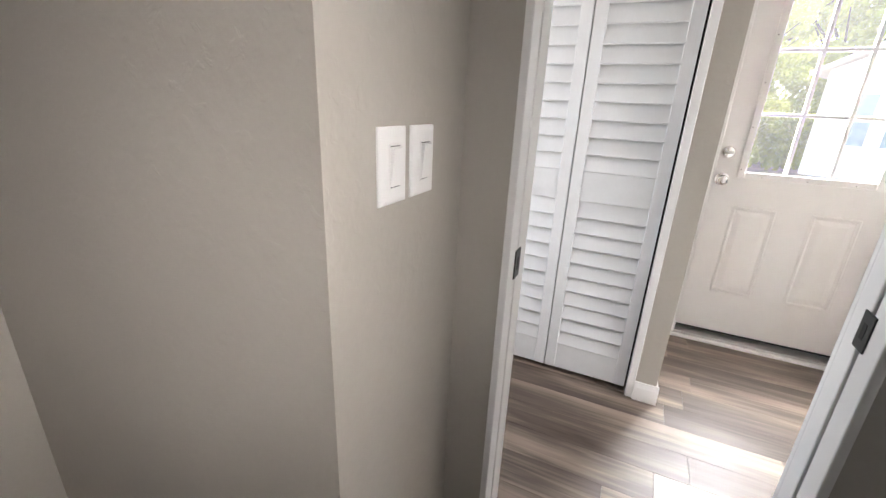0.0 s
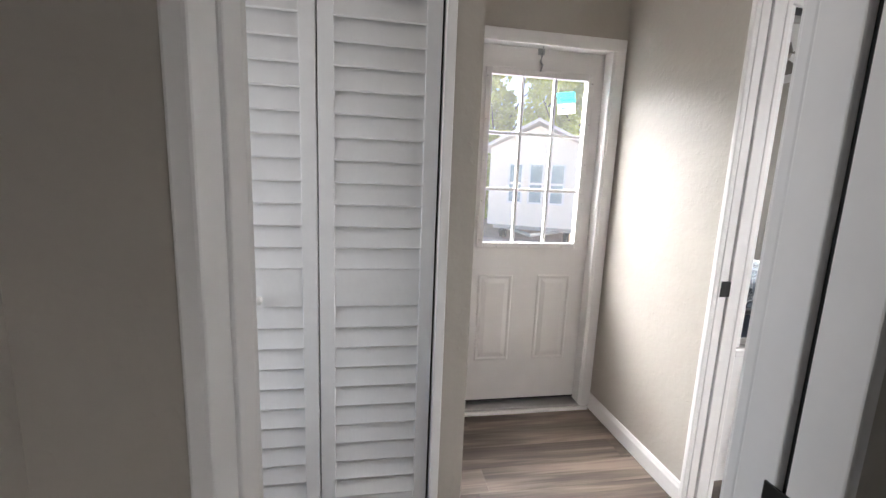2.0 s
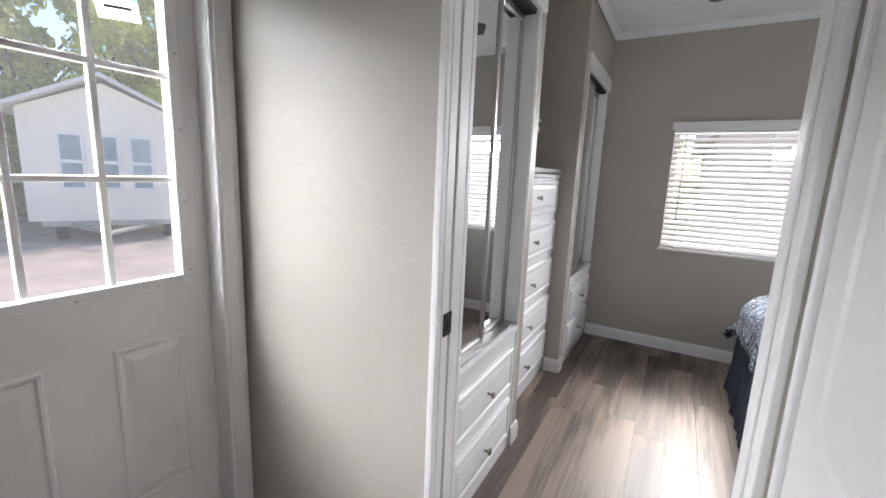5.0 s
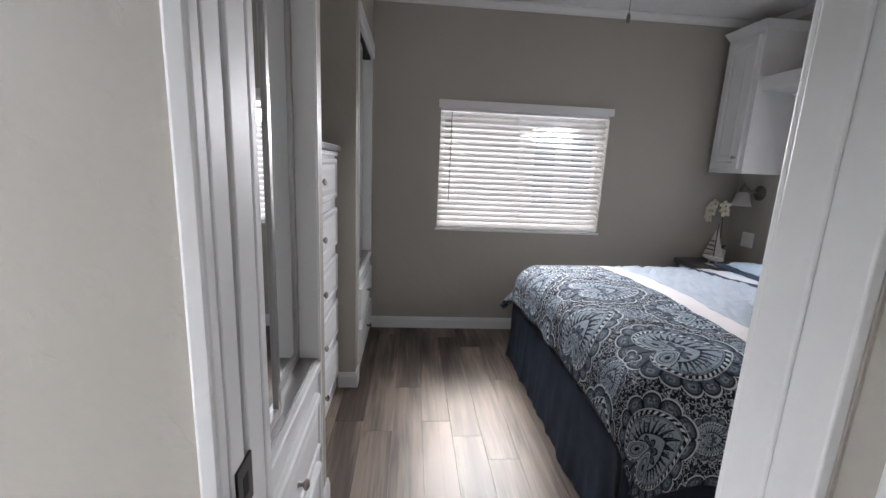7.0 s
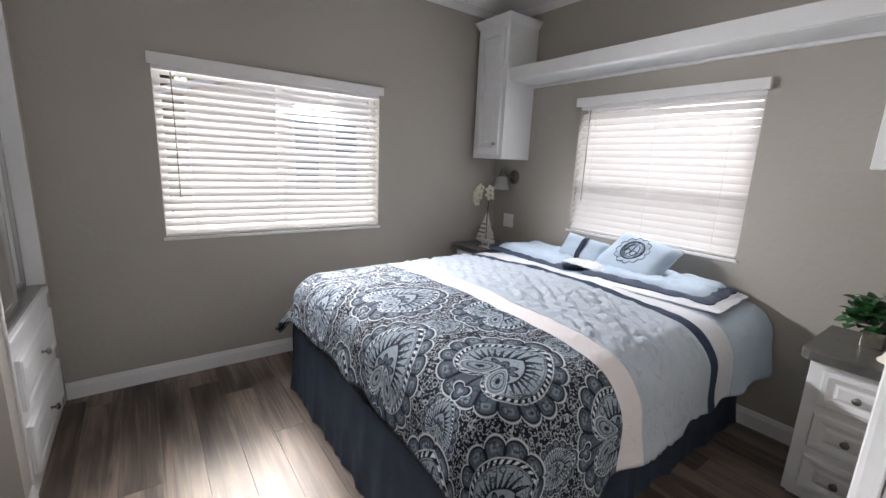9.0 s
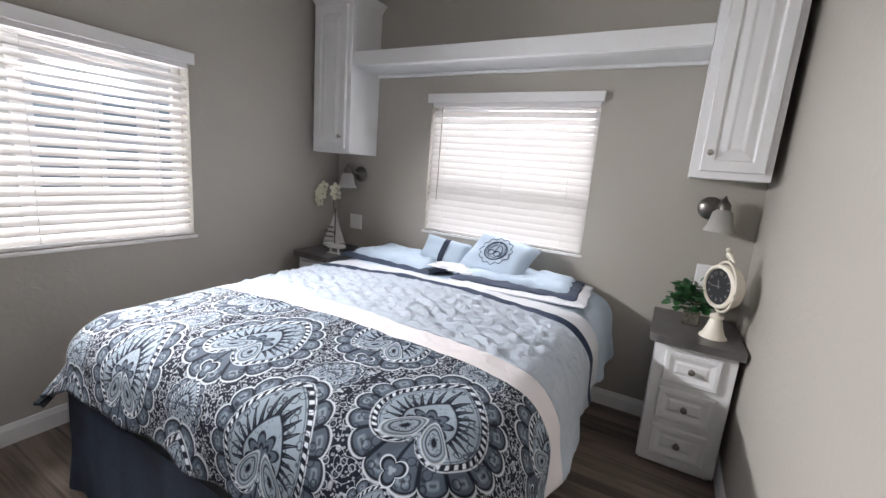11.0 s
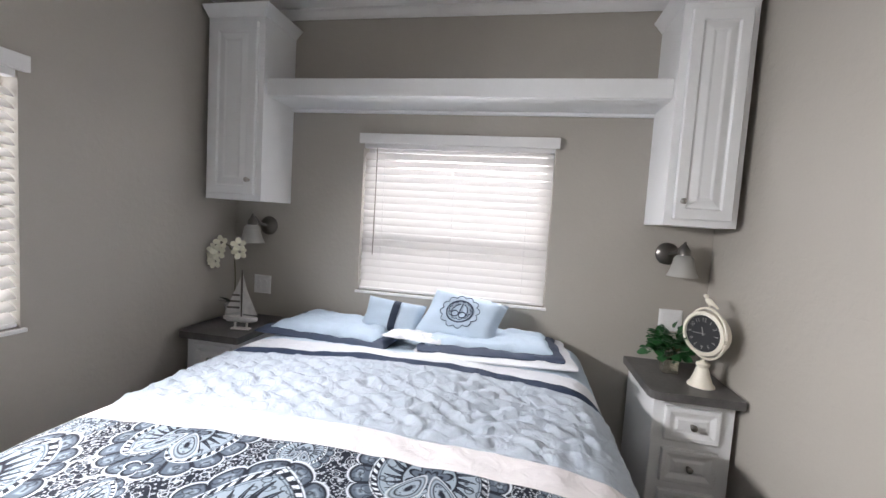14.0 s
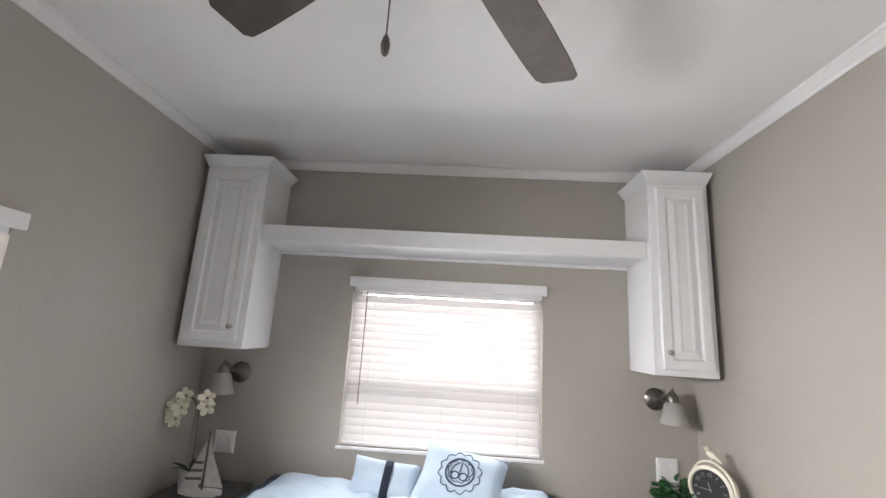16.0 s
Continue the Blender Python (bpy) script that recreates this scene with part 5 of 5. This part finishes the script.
# ---- on the nightstands ----
NT = 0.671
clock = thing("table_clock", "cream pedestal clock with a round frame and a bird on top", "clock", at=(1.30, 1.665, NT), rz=-72)
part("pedestal", lathe(bmesh.new(), Matrix(), [(0.056, 0), (0.055, 0.006), (0.045, 0.016), (0.033, 0.05), (0.026, 0.078), (0.022, 0.086), (0.027, 0.09), (0.028, 0.104), (0.016, 0.11), (0.006, 0.116), (0.006, 0.13)], 24), CREAM, clock, "", True)
CZ = 0.238
cm = Matrix.Translation((0, 0, CZ)) @ basis((0, 0, 0), (0, -1, 0), (-1, 0, 0))
part("hoop", tube(bmesh.new(), [(0.0, 0.112 * math.sin(a), CZ + 0.112 * math.cos(a)) for a in [2 * math.pi * i / 40 for i in range(41)]], 0.0055, 8), CREAM, clock, "", True)
cm = pose(0, 0, CZ, 0, 0, 14) @ basis((0, 0, 0), (0, -1, 0), (-1, 0, 0))
body = part("case", lathe(bmesh.new(), cm, [(0.084, -0.034), (0.094, -0.028), (0.098, -0.0), (0.098, 0.024), (0.09, 0.03), (0.083, 0.03), (0.081, 0.02)], 36), CREAM, clock, "", True)
face = part("dial", lathe(bmesh.new(), cm, [(0.081, 0.0205), (0.08, 0.0215)], 36), material("black_dial", (0.02, 0.02, 0.022), 0.5, var=0.1), clock, "black clock dial")
DIALW = material("dial_grey_print", (0.26, 0.25, 0.235), 0.5, var=0.1)
for k in range(1, 13):
    a = math.radians(90 - 30 * k)
    cu = bpy.data.curves.new("numeral", "FONT")
    cu.body, cu.size, cu.align_x, cu.align_y, cu.extrude = str(k), 0.023, "CENTER", "CENTER", 0.0003
    tmp = bpy.data.objects.new("numeral", cu)
    me = bpy.data.meshes.new_from_object(tmp)
    bpy.data.objects.remove(tmp)
    bpy.data.curves.remove(cu)
    me.materials.clear()
    me.materials.append(DIALW)
    me.transform(cm @ Matrix.Translation((0.06 * math.cos(a), 0.06 * math.sin(a), 0.0222)) @ pose(0, 0, 0, 0, 0, -30 * k))
    o = new("numeral", me)
    o.parent = face
for ln, wd, ang in ((0.03, 0.004, 15), (0.048, 0.003, 95)):
    bm = B(-wd / 2, -0.01, 0.0225, wd / 2, ln, 0.0235)
    bm.transform(cm @ pose(0, 0, 0, 0, 0, ang))
    part("clock_hand", bm, DIALW, clock)
bm = bmesh.new()
bmesh.ops.create_uvsphere(bm, u_segments=14, v_segments=9, radius=1)
bm.transform(Matrix.Translation((0, 0.0, CZ + 0.142)) @ pose(0, 0, 0, 22, 0, 0) @ Matrix.Diagonal((0.012, 0.026, 0.014, 1)))
bm2 = bmesh.new()
bmesh.ops.create_uvsphere(bm2, u_segments=10, v_segments=7, radius=0.0105)
bm2.transform(Matrix.Translation((0, 0.022, CZ + 0.163)))
for src in (bm2,):
    tmpm = bpy.data.meshes.new("tmp")
    src.to_mesh(tmpm)
    bm.from_mesh(tmpm)
    bpy.data.meshes.remove(tmpm)
    src.free()
lathe(bm, Matrix.Translation((0, 0.03, CZ + 0.163)) @ pose(0, 0, 0, -90, 0, 0), [(0.004, 0), (0.0006, 0.012)], 8)
tube(bm, [(0, -0.02, CZ + 0.136), (0, -0.05, CZ + 0.122)], [0.008, 0.004], 6)
tube(bm, [(0, 0, CZ + 0.112), (0, 0, CZ + 0.132)], 0.004, 6)
part("bird", bm, CREAM, clock, "small cream bird figure", True)


def leaf_mesh(name, parent, m, length, width, mat):
    bm = bmesh.new()
    prof = [(0, 0.05), (0.2, 0.75), (0.45, 1.0), (0.7, 0.8), (0.9, 0.35), (1, 0.02)]
    mid = [bm.verts.new(m @ Vector((s * length, 0, 0.12 * length * math.sin(s * 2.4)))) for s, _ in prof]
    for sg in (1, -1):
        ed = [bm.verts.new(m @ Vector((s * length, sg * w * width / 2, 0.12 * length * math.sin(s * 2.4) + 0.12 * width * w))) for s, w in prof]
        for i in range(len(prof) - 1):
            bm.faces.new((mid[i], mid[i + 1], ed[i + 1], ed[i]))
    return part(name, bm, mat, parent, "", True)


rng = random.Random(4)
plant = thing("potted_plant", "bushy green artificial plant in a square silver pot", "plant", at=(1.44, 1.755, NT))
part("pot", soft(B(-0.035, -0.035, 0, 0.035, 0.035, 0.075), 0.005), POTG, plant, "mirrored silver pot")
for i in range(140):
    a, e = rng.uniform(0, 360), rng.uniform(-5, 75)
    d = rng.uniform(0.03, 0.10)
    base = (d * math.cos(math.radians(a)) * math.cos(math.radians(e)), d * math.sin(math.radians(a)) * math.cos(math.radians(e)), 0.09 + d * math.sin(math.radians(e)) * 1.3)
    leaf_mesh("leaf", plant, pose(*base, rng.uniform(-40, 40), rng.uniform(-35, 25), a + rng.uniform(-40, 40)), rng.uniform(0.04, 0.062), rng.uniform(0.034, 0.05), LEAF)
for i in range(7):
    a = rng.uniform(0, 6.28)
    part("stem", tube(bmesh.new(), [(0, 0, 0.06), (0.03 * math.cos(a), 0.03 * math.sin(a), 0.11), (0.06 * math.cos(a), 0.06 * math.sin(a), 0.15)], 0.0022, 5), STEM, plant)

orchid = thing("orchid", "white artificial orchid in a white pot", "orchid", at=(1.45, 4.135, NT))
part("pot", lathe(bmesh.new(), Matrix(), [(0.042, 0), (0.048, 0.04), (0.053, 0.095), (0.049, 0.098), (0.044, 0.085)], 20), POTW, orchid, "", True)
part("stem", tube(bmesh.new(), [(0, 0, 0.08), (-0.005, -0.005, 0.25), (-0.01, 0.0, 0.38), (-0.02, 0.03, 0.44), (-0.03, 0.08, 0.46), (-0.035, 0.12, 0.43)], 0.0032, 6), STEM, orchid)
part("stem", tube(bmesh.new(), [(-0.01, 0.0, 0.38), (-0.02, -0.02, 0.435), (-0.03, -0.045, 0.45)], 0.0025, 6), STEM, orchid)
for p, n in (((-0.035, 0.07, 0.455), (-1, -0.2, 0.1)), ((-0.045, 0.105, 0.41), (-1, 0, -0.1)), ((-0.05, 0.075, 0.40), (-1, -0.4, 0)), ((-0.04, 0.13, 0.36), (-1, 0.1, -0.3)), ((-0.045, 0.10, 0.345), (-1, -0.1, -0.2)), ((-0.035, -0.045, 0.45), (-1, -0.4, 0.2)), ((-0.035, -0.05, 0.41), (-1, -0.5, -0.2))):
    blossom(orchid, p, n, 0.046)
for p in ((-0.03, 0.15, 0.32), (-0.03, 0.135, 0.31)):
    bm = bmesh.new()
    bmesh.ops.create_icosphere(bm, subdivisions=1, radius=0.009)
    bm.transform(Matrix.Translation(p))
    part("bud", bm, STEM, orchid, "", True)
for a in (95, 150, 20):
    leaf_mesh("leaf", orchid, pose(0, 0, 0.085, 0, -18, a), 0.11, 0.035, material("dark_leaf", (0.012, 0.022, 0.01), 0.5, var=0.2))

boat = thing("model_sailboat", "small weathered white wooden model sailboat on a stand", "model boat", at=(1.295, 3.975, NT), rz=98)
boat.scale = (1.15, 1.15, 1.15)
WOODW = material("whitewashed_wood", (0.74, 0.72, 0.69), 0.6, var=0.12, scale=25, bump=0.2)
part("stand", soft(B(-0.045, -0.014, 0, 0.045, 0.014, 0.008), 0.002), WOODW, boat)
for x in (-0.028, 0.028):
    part("post", B(x - 0.004, -0.004, 0.008, x + 0.004, 0.004, 0.034), WOODW, boat)
bm = bmesh.new()
sec = [(-0.078, 0.004, 0.012), (-0.05, 0.019, 0.002), (0, 0.023, 0), (0.05, 0.017, 0.003), (0.085, 0.003, 0.018)]
prev = None
for x, hw, dz in sec:
    r = [bm.verts.new((x, y, z)) for y, z in ((-hw, 0.062), (-hw * 0.8, 0.045), (0, 0.032 + dz), (hw * 0.8, 0.045), (hw, 0.062))]
    if prev:
        for i in range(4):
            bm.faces.new((prev[i], prev[i + 1], r[i + 1], r[i]))
        bm.faces.new((prev[4], prev[0], r[0], r[4]))
    else:
        bm.faces.new(r)
    prev = r
bm.faces.new(prev)
part("hull", bm, WOODW, boat)
part("mast", tube(bmesh.new(), [(0.0, 0, 0.05), (0, 0, 0.285)], 0.0032, 8), DARKW, boat)


def sail(pts, name, mat):
    bm = bmesh.new()
    v = [bm.verts.new(p) for p in pts]
    bm.faces.new(v)
    bmesh.ops.solidify(bm, geom=bm.faces[:], thickness=0.0012)
    return part(name, bm, mat, boat)


sail([(-0.006, 0.002, 0.075), (-0.085, 0.012, 0.075), (-0.03, 0.008, 0.19), (-0.006, 0.002, 0.265)], "main_sail", WOODW)
sail([(0.006, 0.001, 0.085), (0.08, 0.006, 0.07), (0.006, 0.001, 0.25)], "jib_sail", WOODW)
for z, l in ((0.10, 0.06), (0.13, 0.045), (0.16, 0.034)):
    part("sail_stripe", B(0.008, -0.0006, z, 0.008 + l, 0.0066, z + 0.009), PEWTER, boat)

# ---- ceiling fan ----
FX, FY, FZ = -0.15, 2.90, 2.33
fan = thing("ceiling_fan", "dark wood four-bladed ceiling fan, at rest", "ceiling fan", at=(FX, FY, 0))
part("canopy", lathe(bmesh.new(), Matrix.Translation((0, 0, H - 0.09)), [(0.03, 0), (0.07, 0.02), (0.085, 0.06), (0.085, 0.089)], 28), PEWTER, fan, "", True)
part("motor", lathe(bmesh.new(), Matrix.Translation((0, 0, 2.24)), [(0.04, 0), (0.075, 0.01), (0.125, 0.05), (0.135, 0.1), (0.12, 0.15), (0.06, 0.185), (0.03, 0.2)], 32), PEWTER, fan, "", True)
part("switch_cup", lathe(bmesh.new(), Matrix.Translation((0, 0, 2.165)), [(0.02, 0), (0.05, 0.012), (0.055, 0.05), (0.045, 0.078)], 24), PEWTER, fan, "", True)
for k in range(4):
    a = -31 + 90 * k
    m = pose(0, 0, FZ, 0, 0, a)
    bm = bmesh.new()
    pr = [(0.19, 0.055), (0.3, 0.064), (0.45, 0.07), (0.6, 0.072), (0.68, 0.068), (0.70, 0.05)]
    t = m @ pose(0, 0, 0, 11, 0, 0)
    top = [[bm.verts.new(t @ Vector((x, s * w, 0.003))) for s in (-1, 1)] for x, w in pr]
    low = [[bm.verts.new(t @ Vector((x, s * w, -0.003))) for s in (-1, 1)] for x, w in pr]
    for i in range(len(pr) - 1):
        bm.faces.new((top[i][0], top[i + 1][0], top[i + 1][1], top[i][1]))
        bm.faces.new((low[i][0], low[i][1], low[i + 1][1], low[i + 1][0]))
        for s in (0, 1):
            bm.faces.new((top[i][s], low[i][s], low[i + 1][s], top[i + 1][s]))
    for i in (0, -1):
        bm.faces.new((top[i][0], top[i][1], low[i][1], low[i][0]))
    part("blade", bm, DARKW, fan, "dark weathered wood blade")
    br = B(0.11, -0.018, -0.016, 0.25, 0.018, -0.009)
    br.transform(m)
    part("blade_bracket", br, PEWTER, fan)
for x, y, z0 in ((0.05, 0.075, 2.0), (-0.04, 0.03, 2.09)):
    pull = part("pull_chain", tube(bmesh.new(), [(x * 0.6, y * 0.6, 2.19), (x, y, 2.17), (x, y, z0 + 0.04)], 0.0016, 6), PEWTER, fan, "metal pull chain")
    part("pull_knob", lathe(bmesh.new(), Matrix.Translation((x, y, z0)), [(0.003, 0), (0.007, 0.006), (0.009, 0.022), (0.006, 0.036), (0.002, 0.044)], 12), PEWTER, pull, "", True)

# ---- bathroom corner in view ----
cab = thing("linen_cabinet", "white framed linen cabinet at the bathroom side", "cabinet", at=(-0.16, 0.80, 0))
part("body", soft(B(0, -0.09, 0, 0.62, -0.001, 2.1), 0.004), CABW, cab)
part("door", rings(bmesh.new(), basis((0.33, -0.0905, 1.25), (1, 0, 0), (0, -1, 0)), 0.5, 1.5, DRAWER), CABW, cab)
part("door", rings(bmesh.new(), basis((0.33, -0.0905, 0.27), (1, 0, 0), (0, -1, 0)), 0.5, 0.38, DRAWER), CABW, cab)

# panes of two windows added out of view for the fill lamps
for nm, b, lb in (("added_window_hall", (-1.2, -1.35, 0.72, -0.36, -1.346, 1.98), "added unseen hall end window"), ("added_window_bath", (0.68, 0.825, 1.22, 1.22, 0.829, 1.98), "added unseen bathroom window")):
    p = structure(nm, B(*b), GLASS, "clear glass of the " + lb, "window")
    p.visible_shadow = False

# ---- outside ----
gm = bmesh.new()
q = 400
gm.faces.new([gm.verts.new(p) for p in ((-q, -q, -0.75), (q, -q, -0.75), (q, q, -0.75), (-q, q, -0.75))])
structure("ground", gm, GRAVEL, "dry tan gravel yard", "ground")


def trailer_home(at, rz, w, d, h, label):
    """A small white park home on wheels: lapped siding, gable roof, window triple."""
    t = thing("park_home", label, "house", at=at, rz=rz)
    part("wall", B(-w / 2, 0, 0.55, w / 2, d, 0.55 + h), SIDING, t)
    n = int(h / 0.16)
    for i in range(n):
        part("siding_board", B(-w / 2 - 0.012, -0.014, 0.56 + i * 0.16, w / 2 + 0.012, 0, 0.56 + i * 0.16 + 0.15), SIDING, t)
    bm = bmesh.new()
    z0, z1, o = 0.55 + h, 0.55 + h + 0.85, 0.35
    tri = [[bm.verts.new(p) for p in ((-w / 2, y, z0), (w / 2, y, z0), (0, y, z1 - 0.12))] for y in (-0.002, d)]
    bm.faces.new(tri[0])
    bm.faces.new(tri[1])
    part("gable", bm, SIDING, t)
    for s in (-1, 1):
        bm = bmesh.new()
        e = [(s * (w / 2 + o), -o, z0 - 0.14), (0, -o, z1), (0, d + o, z1), (s * (w / 2 + o), d + o, z0 - 0.14)]
        lo = [bm.verts.new(p) for p in e]
        hi = [bm.verts.new((p[0], p[1], p[2] + 0.1)) for p in e]
        bm.faces.new(lo)
        bm.faces.new(hi)
        for i in range(4):
            bm.faces.new((lo[i], lo[(i + 1) % 4], hi[(i + 1) % 4], hi[i]))
        part("roof", bm, ROOFM, t)
    for x in (-0.72, 0.0, 0.72):
        wv = part("window", B(x - 0.27, -0.05, 1.35, x + 0.27, -0.016, 2.75), WHITE, t)
        for z in (1.42, 2.1):
            part("pane", B(x - 0.2, -0.056, z, x + 0.2, -0.05, z + 0.6), material("blueish_glass", (0.25, 0.33, 0.36), 0.15, var=0.2), wv)
    part("chassis", B(-w / 2 + 0.2, 0.1, 0.4, w / 2 - 0.2, d - 0.2, 0.54), STEELG, t)
    part("tow_bar", tube(bmesh.new(), [(-0.9, 0.2, 0.42), (0.1, -1.5, 0.42), (0.9, 0.2, 0.42)], 0.06, 8), STEELG, t)
    for x in (-w / 2 + 0.5, w / 2 - 0.5):
        for y in (0.6, d - 1.0):
            wh = part("wheel", lathe(bmesh.new(), basis((x, y, 0.33), (0, 0, 1), (1, 0, 0)), [(0.2, -0.1), (0.33, -0.1), (0.33, 0.1), (0.2, 0.1)], 18), BLACK, t)
    return t


trailer_home((-13.8, 5.75, -0.75), 62, 3.3, 8.0, 2.75, "white park home on a trailer chassis in the yard")
trailer_home((2.2, 9.0, -0.75), 0, 5.0, 6.0, 2.4, "white park home beyond the bedroom window")
trailer_home((7.5, 2.2, -0.75), -90, 6.0, 5.0, 2.6, "white park home beyond the bed window")


def tree(at, h, r, seed):
    """A broad leafy tree: tapered trunk, limbs, a crown of many small leaf cards in clumps."""
    rg = random.Random(seed)
    t = thing("tree", "leafy yellow-green broad tree at the yard's edge", "tree", "trees round the yard", at=at)
    bm = tube(bmesh.new(), [(0, 0, 0), (0.1, 0.05, h * 0.25), (0.05, 0.1, h * 0.55)], [0.22, 0.16, 0.08], 8)
    for i in range(6):
        a = rg.uniform(0, 6.28)
        z = h * rg.uniform(0.25, 0.5)
        tube(bm, [(0.05, 0.05, z), (r * 0.4 * math.cos(a), r * 0.4 * math.sin(a), z + h * 0.2), (r * 0.7 * math.cos(a), r * 0.7 * math.sin(a), z + h * 0.32)], [0.08, 0.05, 0.02], 6)
    part("trunk", bm, BARK, t)
    vs, fs = [], []
    for c in range(110):
        a, zf = rg.uniform(0, 6.28), rg.uniform(0.02, 0.97)
        rad = r * (1.05 - 0.75 * abs(zf - 0.35) ** 1.3) * rg.uniform(0.55, 1.0)
        cx, cy, cz = rad * math.cos(a), rad * math.sin(a), h * zf
        cr = rg.uniform(0.35, 0.75)
        for k in range(95):
            d = Vector((rg.gauss(0, 1), rg.gauss(0, 1), rg.gauss(0, 0.8))).normalized() * cr * rg.uniform(0.5, 1.0)
            p = Vector((cx, cy, cz)) + d
            n = (d.normalized() + Vector((rg.uniform(-1, 1), rg.uniform(-1, 1), rg.uniform(-0.3, 1)))).normalized()
            u = n.orthogonal().normalized()
            w = n.cross(u)
            s = rg.uniform(0.1, 0.18)
            b = len(vs)
            vs += [tuple(p - u * s), tuple(p + w * s * 0.6), tuple(p + u * s), tuple(p - w * s * 0.6)]
            fs.append((b, b + 1, b + 2, b + 3))
    me = bpy.data.meshes.new("crown")
    me.from_pydata(vs, [], fs)
    me.materials.append(FOLIAGE)
    o = new("crown", me)
    o.parent = t
    tagged(o, "crown of small yellow-green leaves", kind="stuff")
    return t


first = tree((-21, -4, -0.75), 9.5, 3.6, 3)
for i, (x, y, s, r) in enumerate(((-22.5, 1.5, 1.1, 40), (-23, 7, 1.05, 110), (-21.5, 12, 0.95, 200), (-20.5, -9, 1.0, 280), (-25, 4, 1.25, 330), (-26, 10, 1.2, 15), (-24, -1.5, 1.2, 170), (-19, 2.5, 0.7, 75), (-19.5, -1.0, 0.75, 140), (-18.8, -5.5, 0.8, 10), (-20, 9.5, 0.8, 300), (-24, 14, 1.2, 45), (-28, 1, 1.4, 90), (-5, 16, 0.9, 60), (0, 17.5, 1.0, 150), (-10, 18, 1.0, 220), (12, 12, 0.8, 90))):
    copy_thing(first, pose(x, y, -0.75, 0, 0, r) @ Matrix.Scale(s, 4))

# ---- floor planks ----
PW, PL = 0.152, 1.22
rp = random.Random(11)
x = -2.02
while x < 1.64:
    y = -1.3 - rp.uniform(0.05, 1.1)
    x1 = min(x + PW, 1.64)
    while y < YW:
        y0, y1 = max(y, -1.3), min(y + PL, YW)
        if y1 - y0 > 0.02:
            bm = B(0.0006, 0.0006, -0.008, x1 - x - 0.0006, y1 - y0 - 0.0006, 0.0)
            p = part("plank", bm, PLANK, bpy.data.objects["floor"])
            p.location = (x, y0, 0)
        y += PL
    x = x1
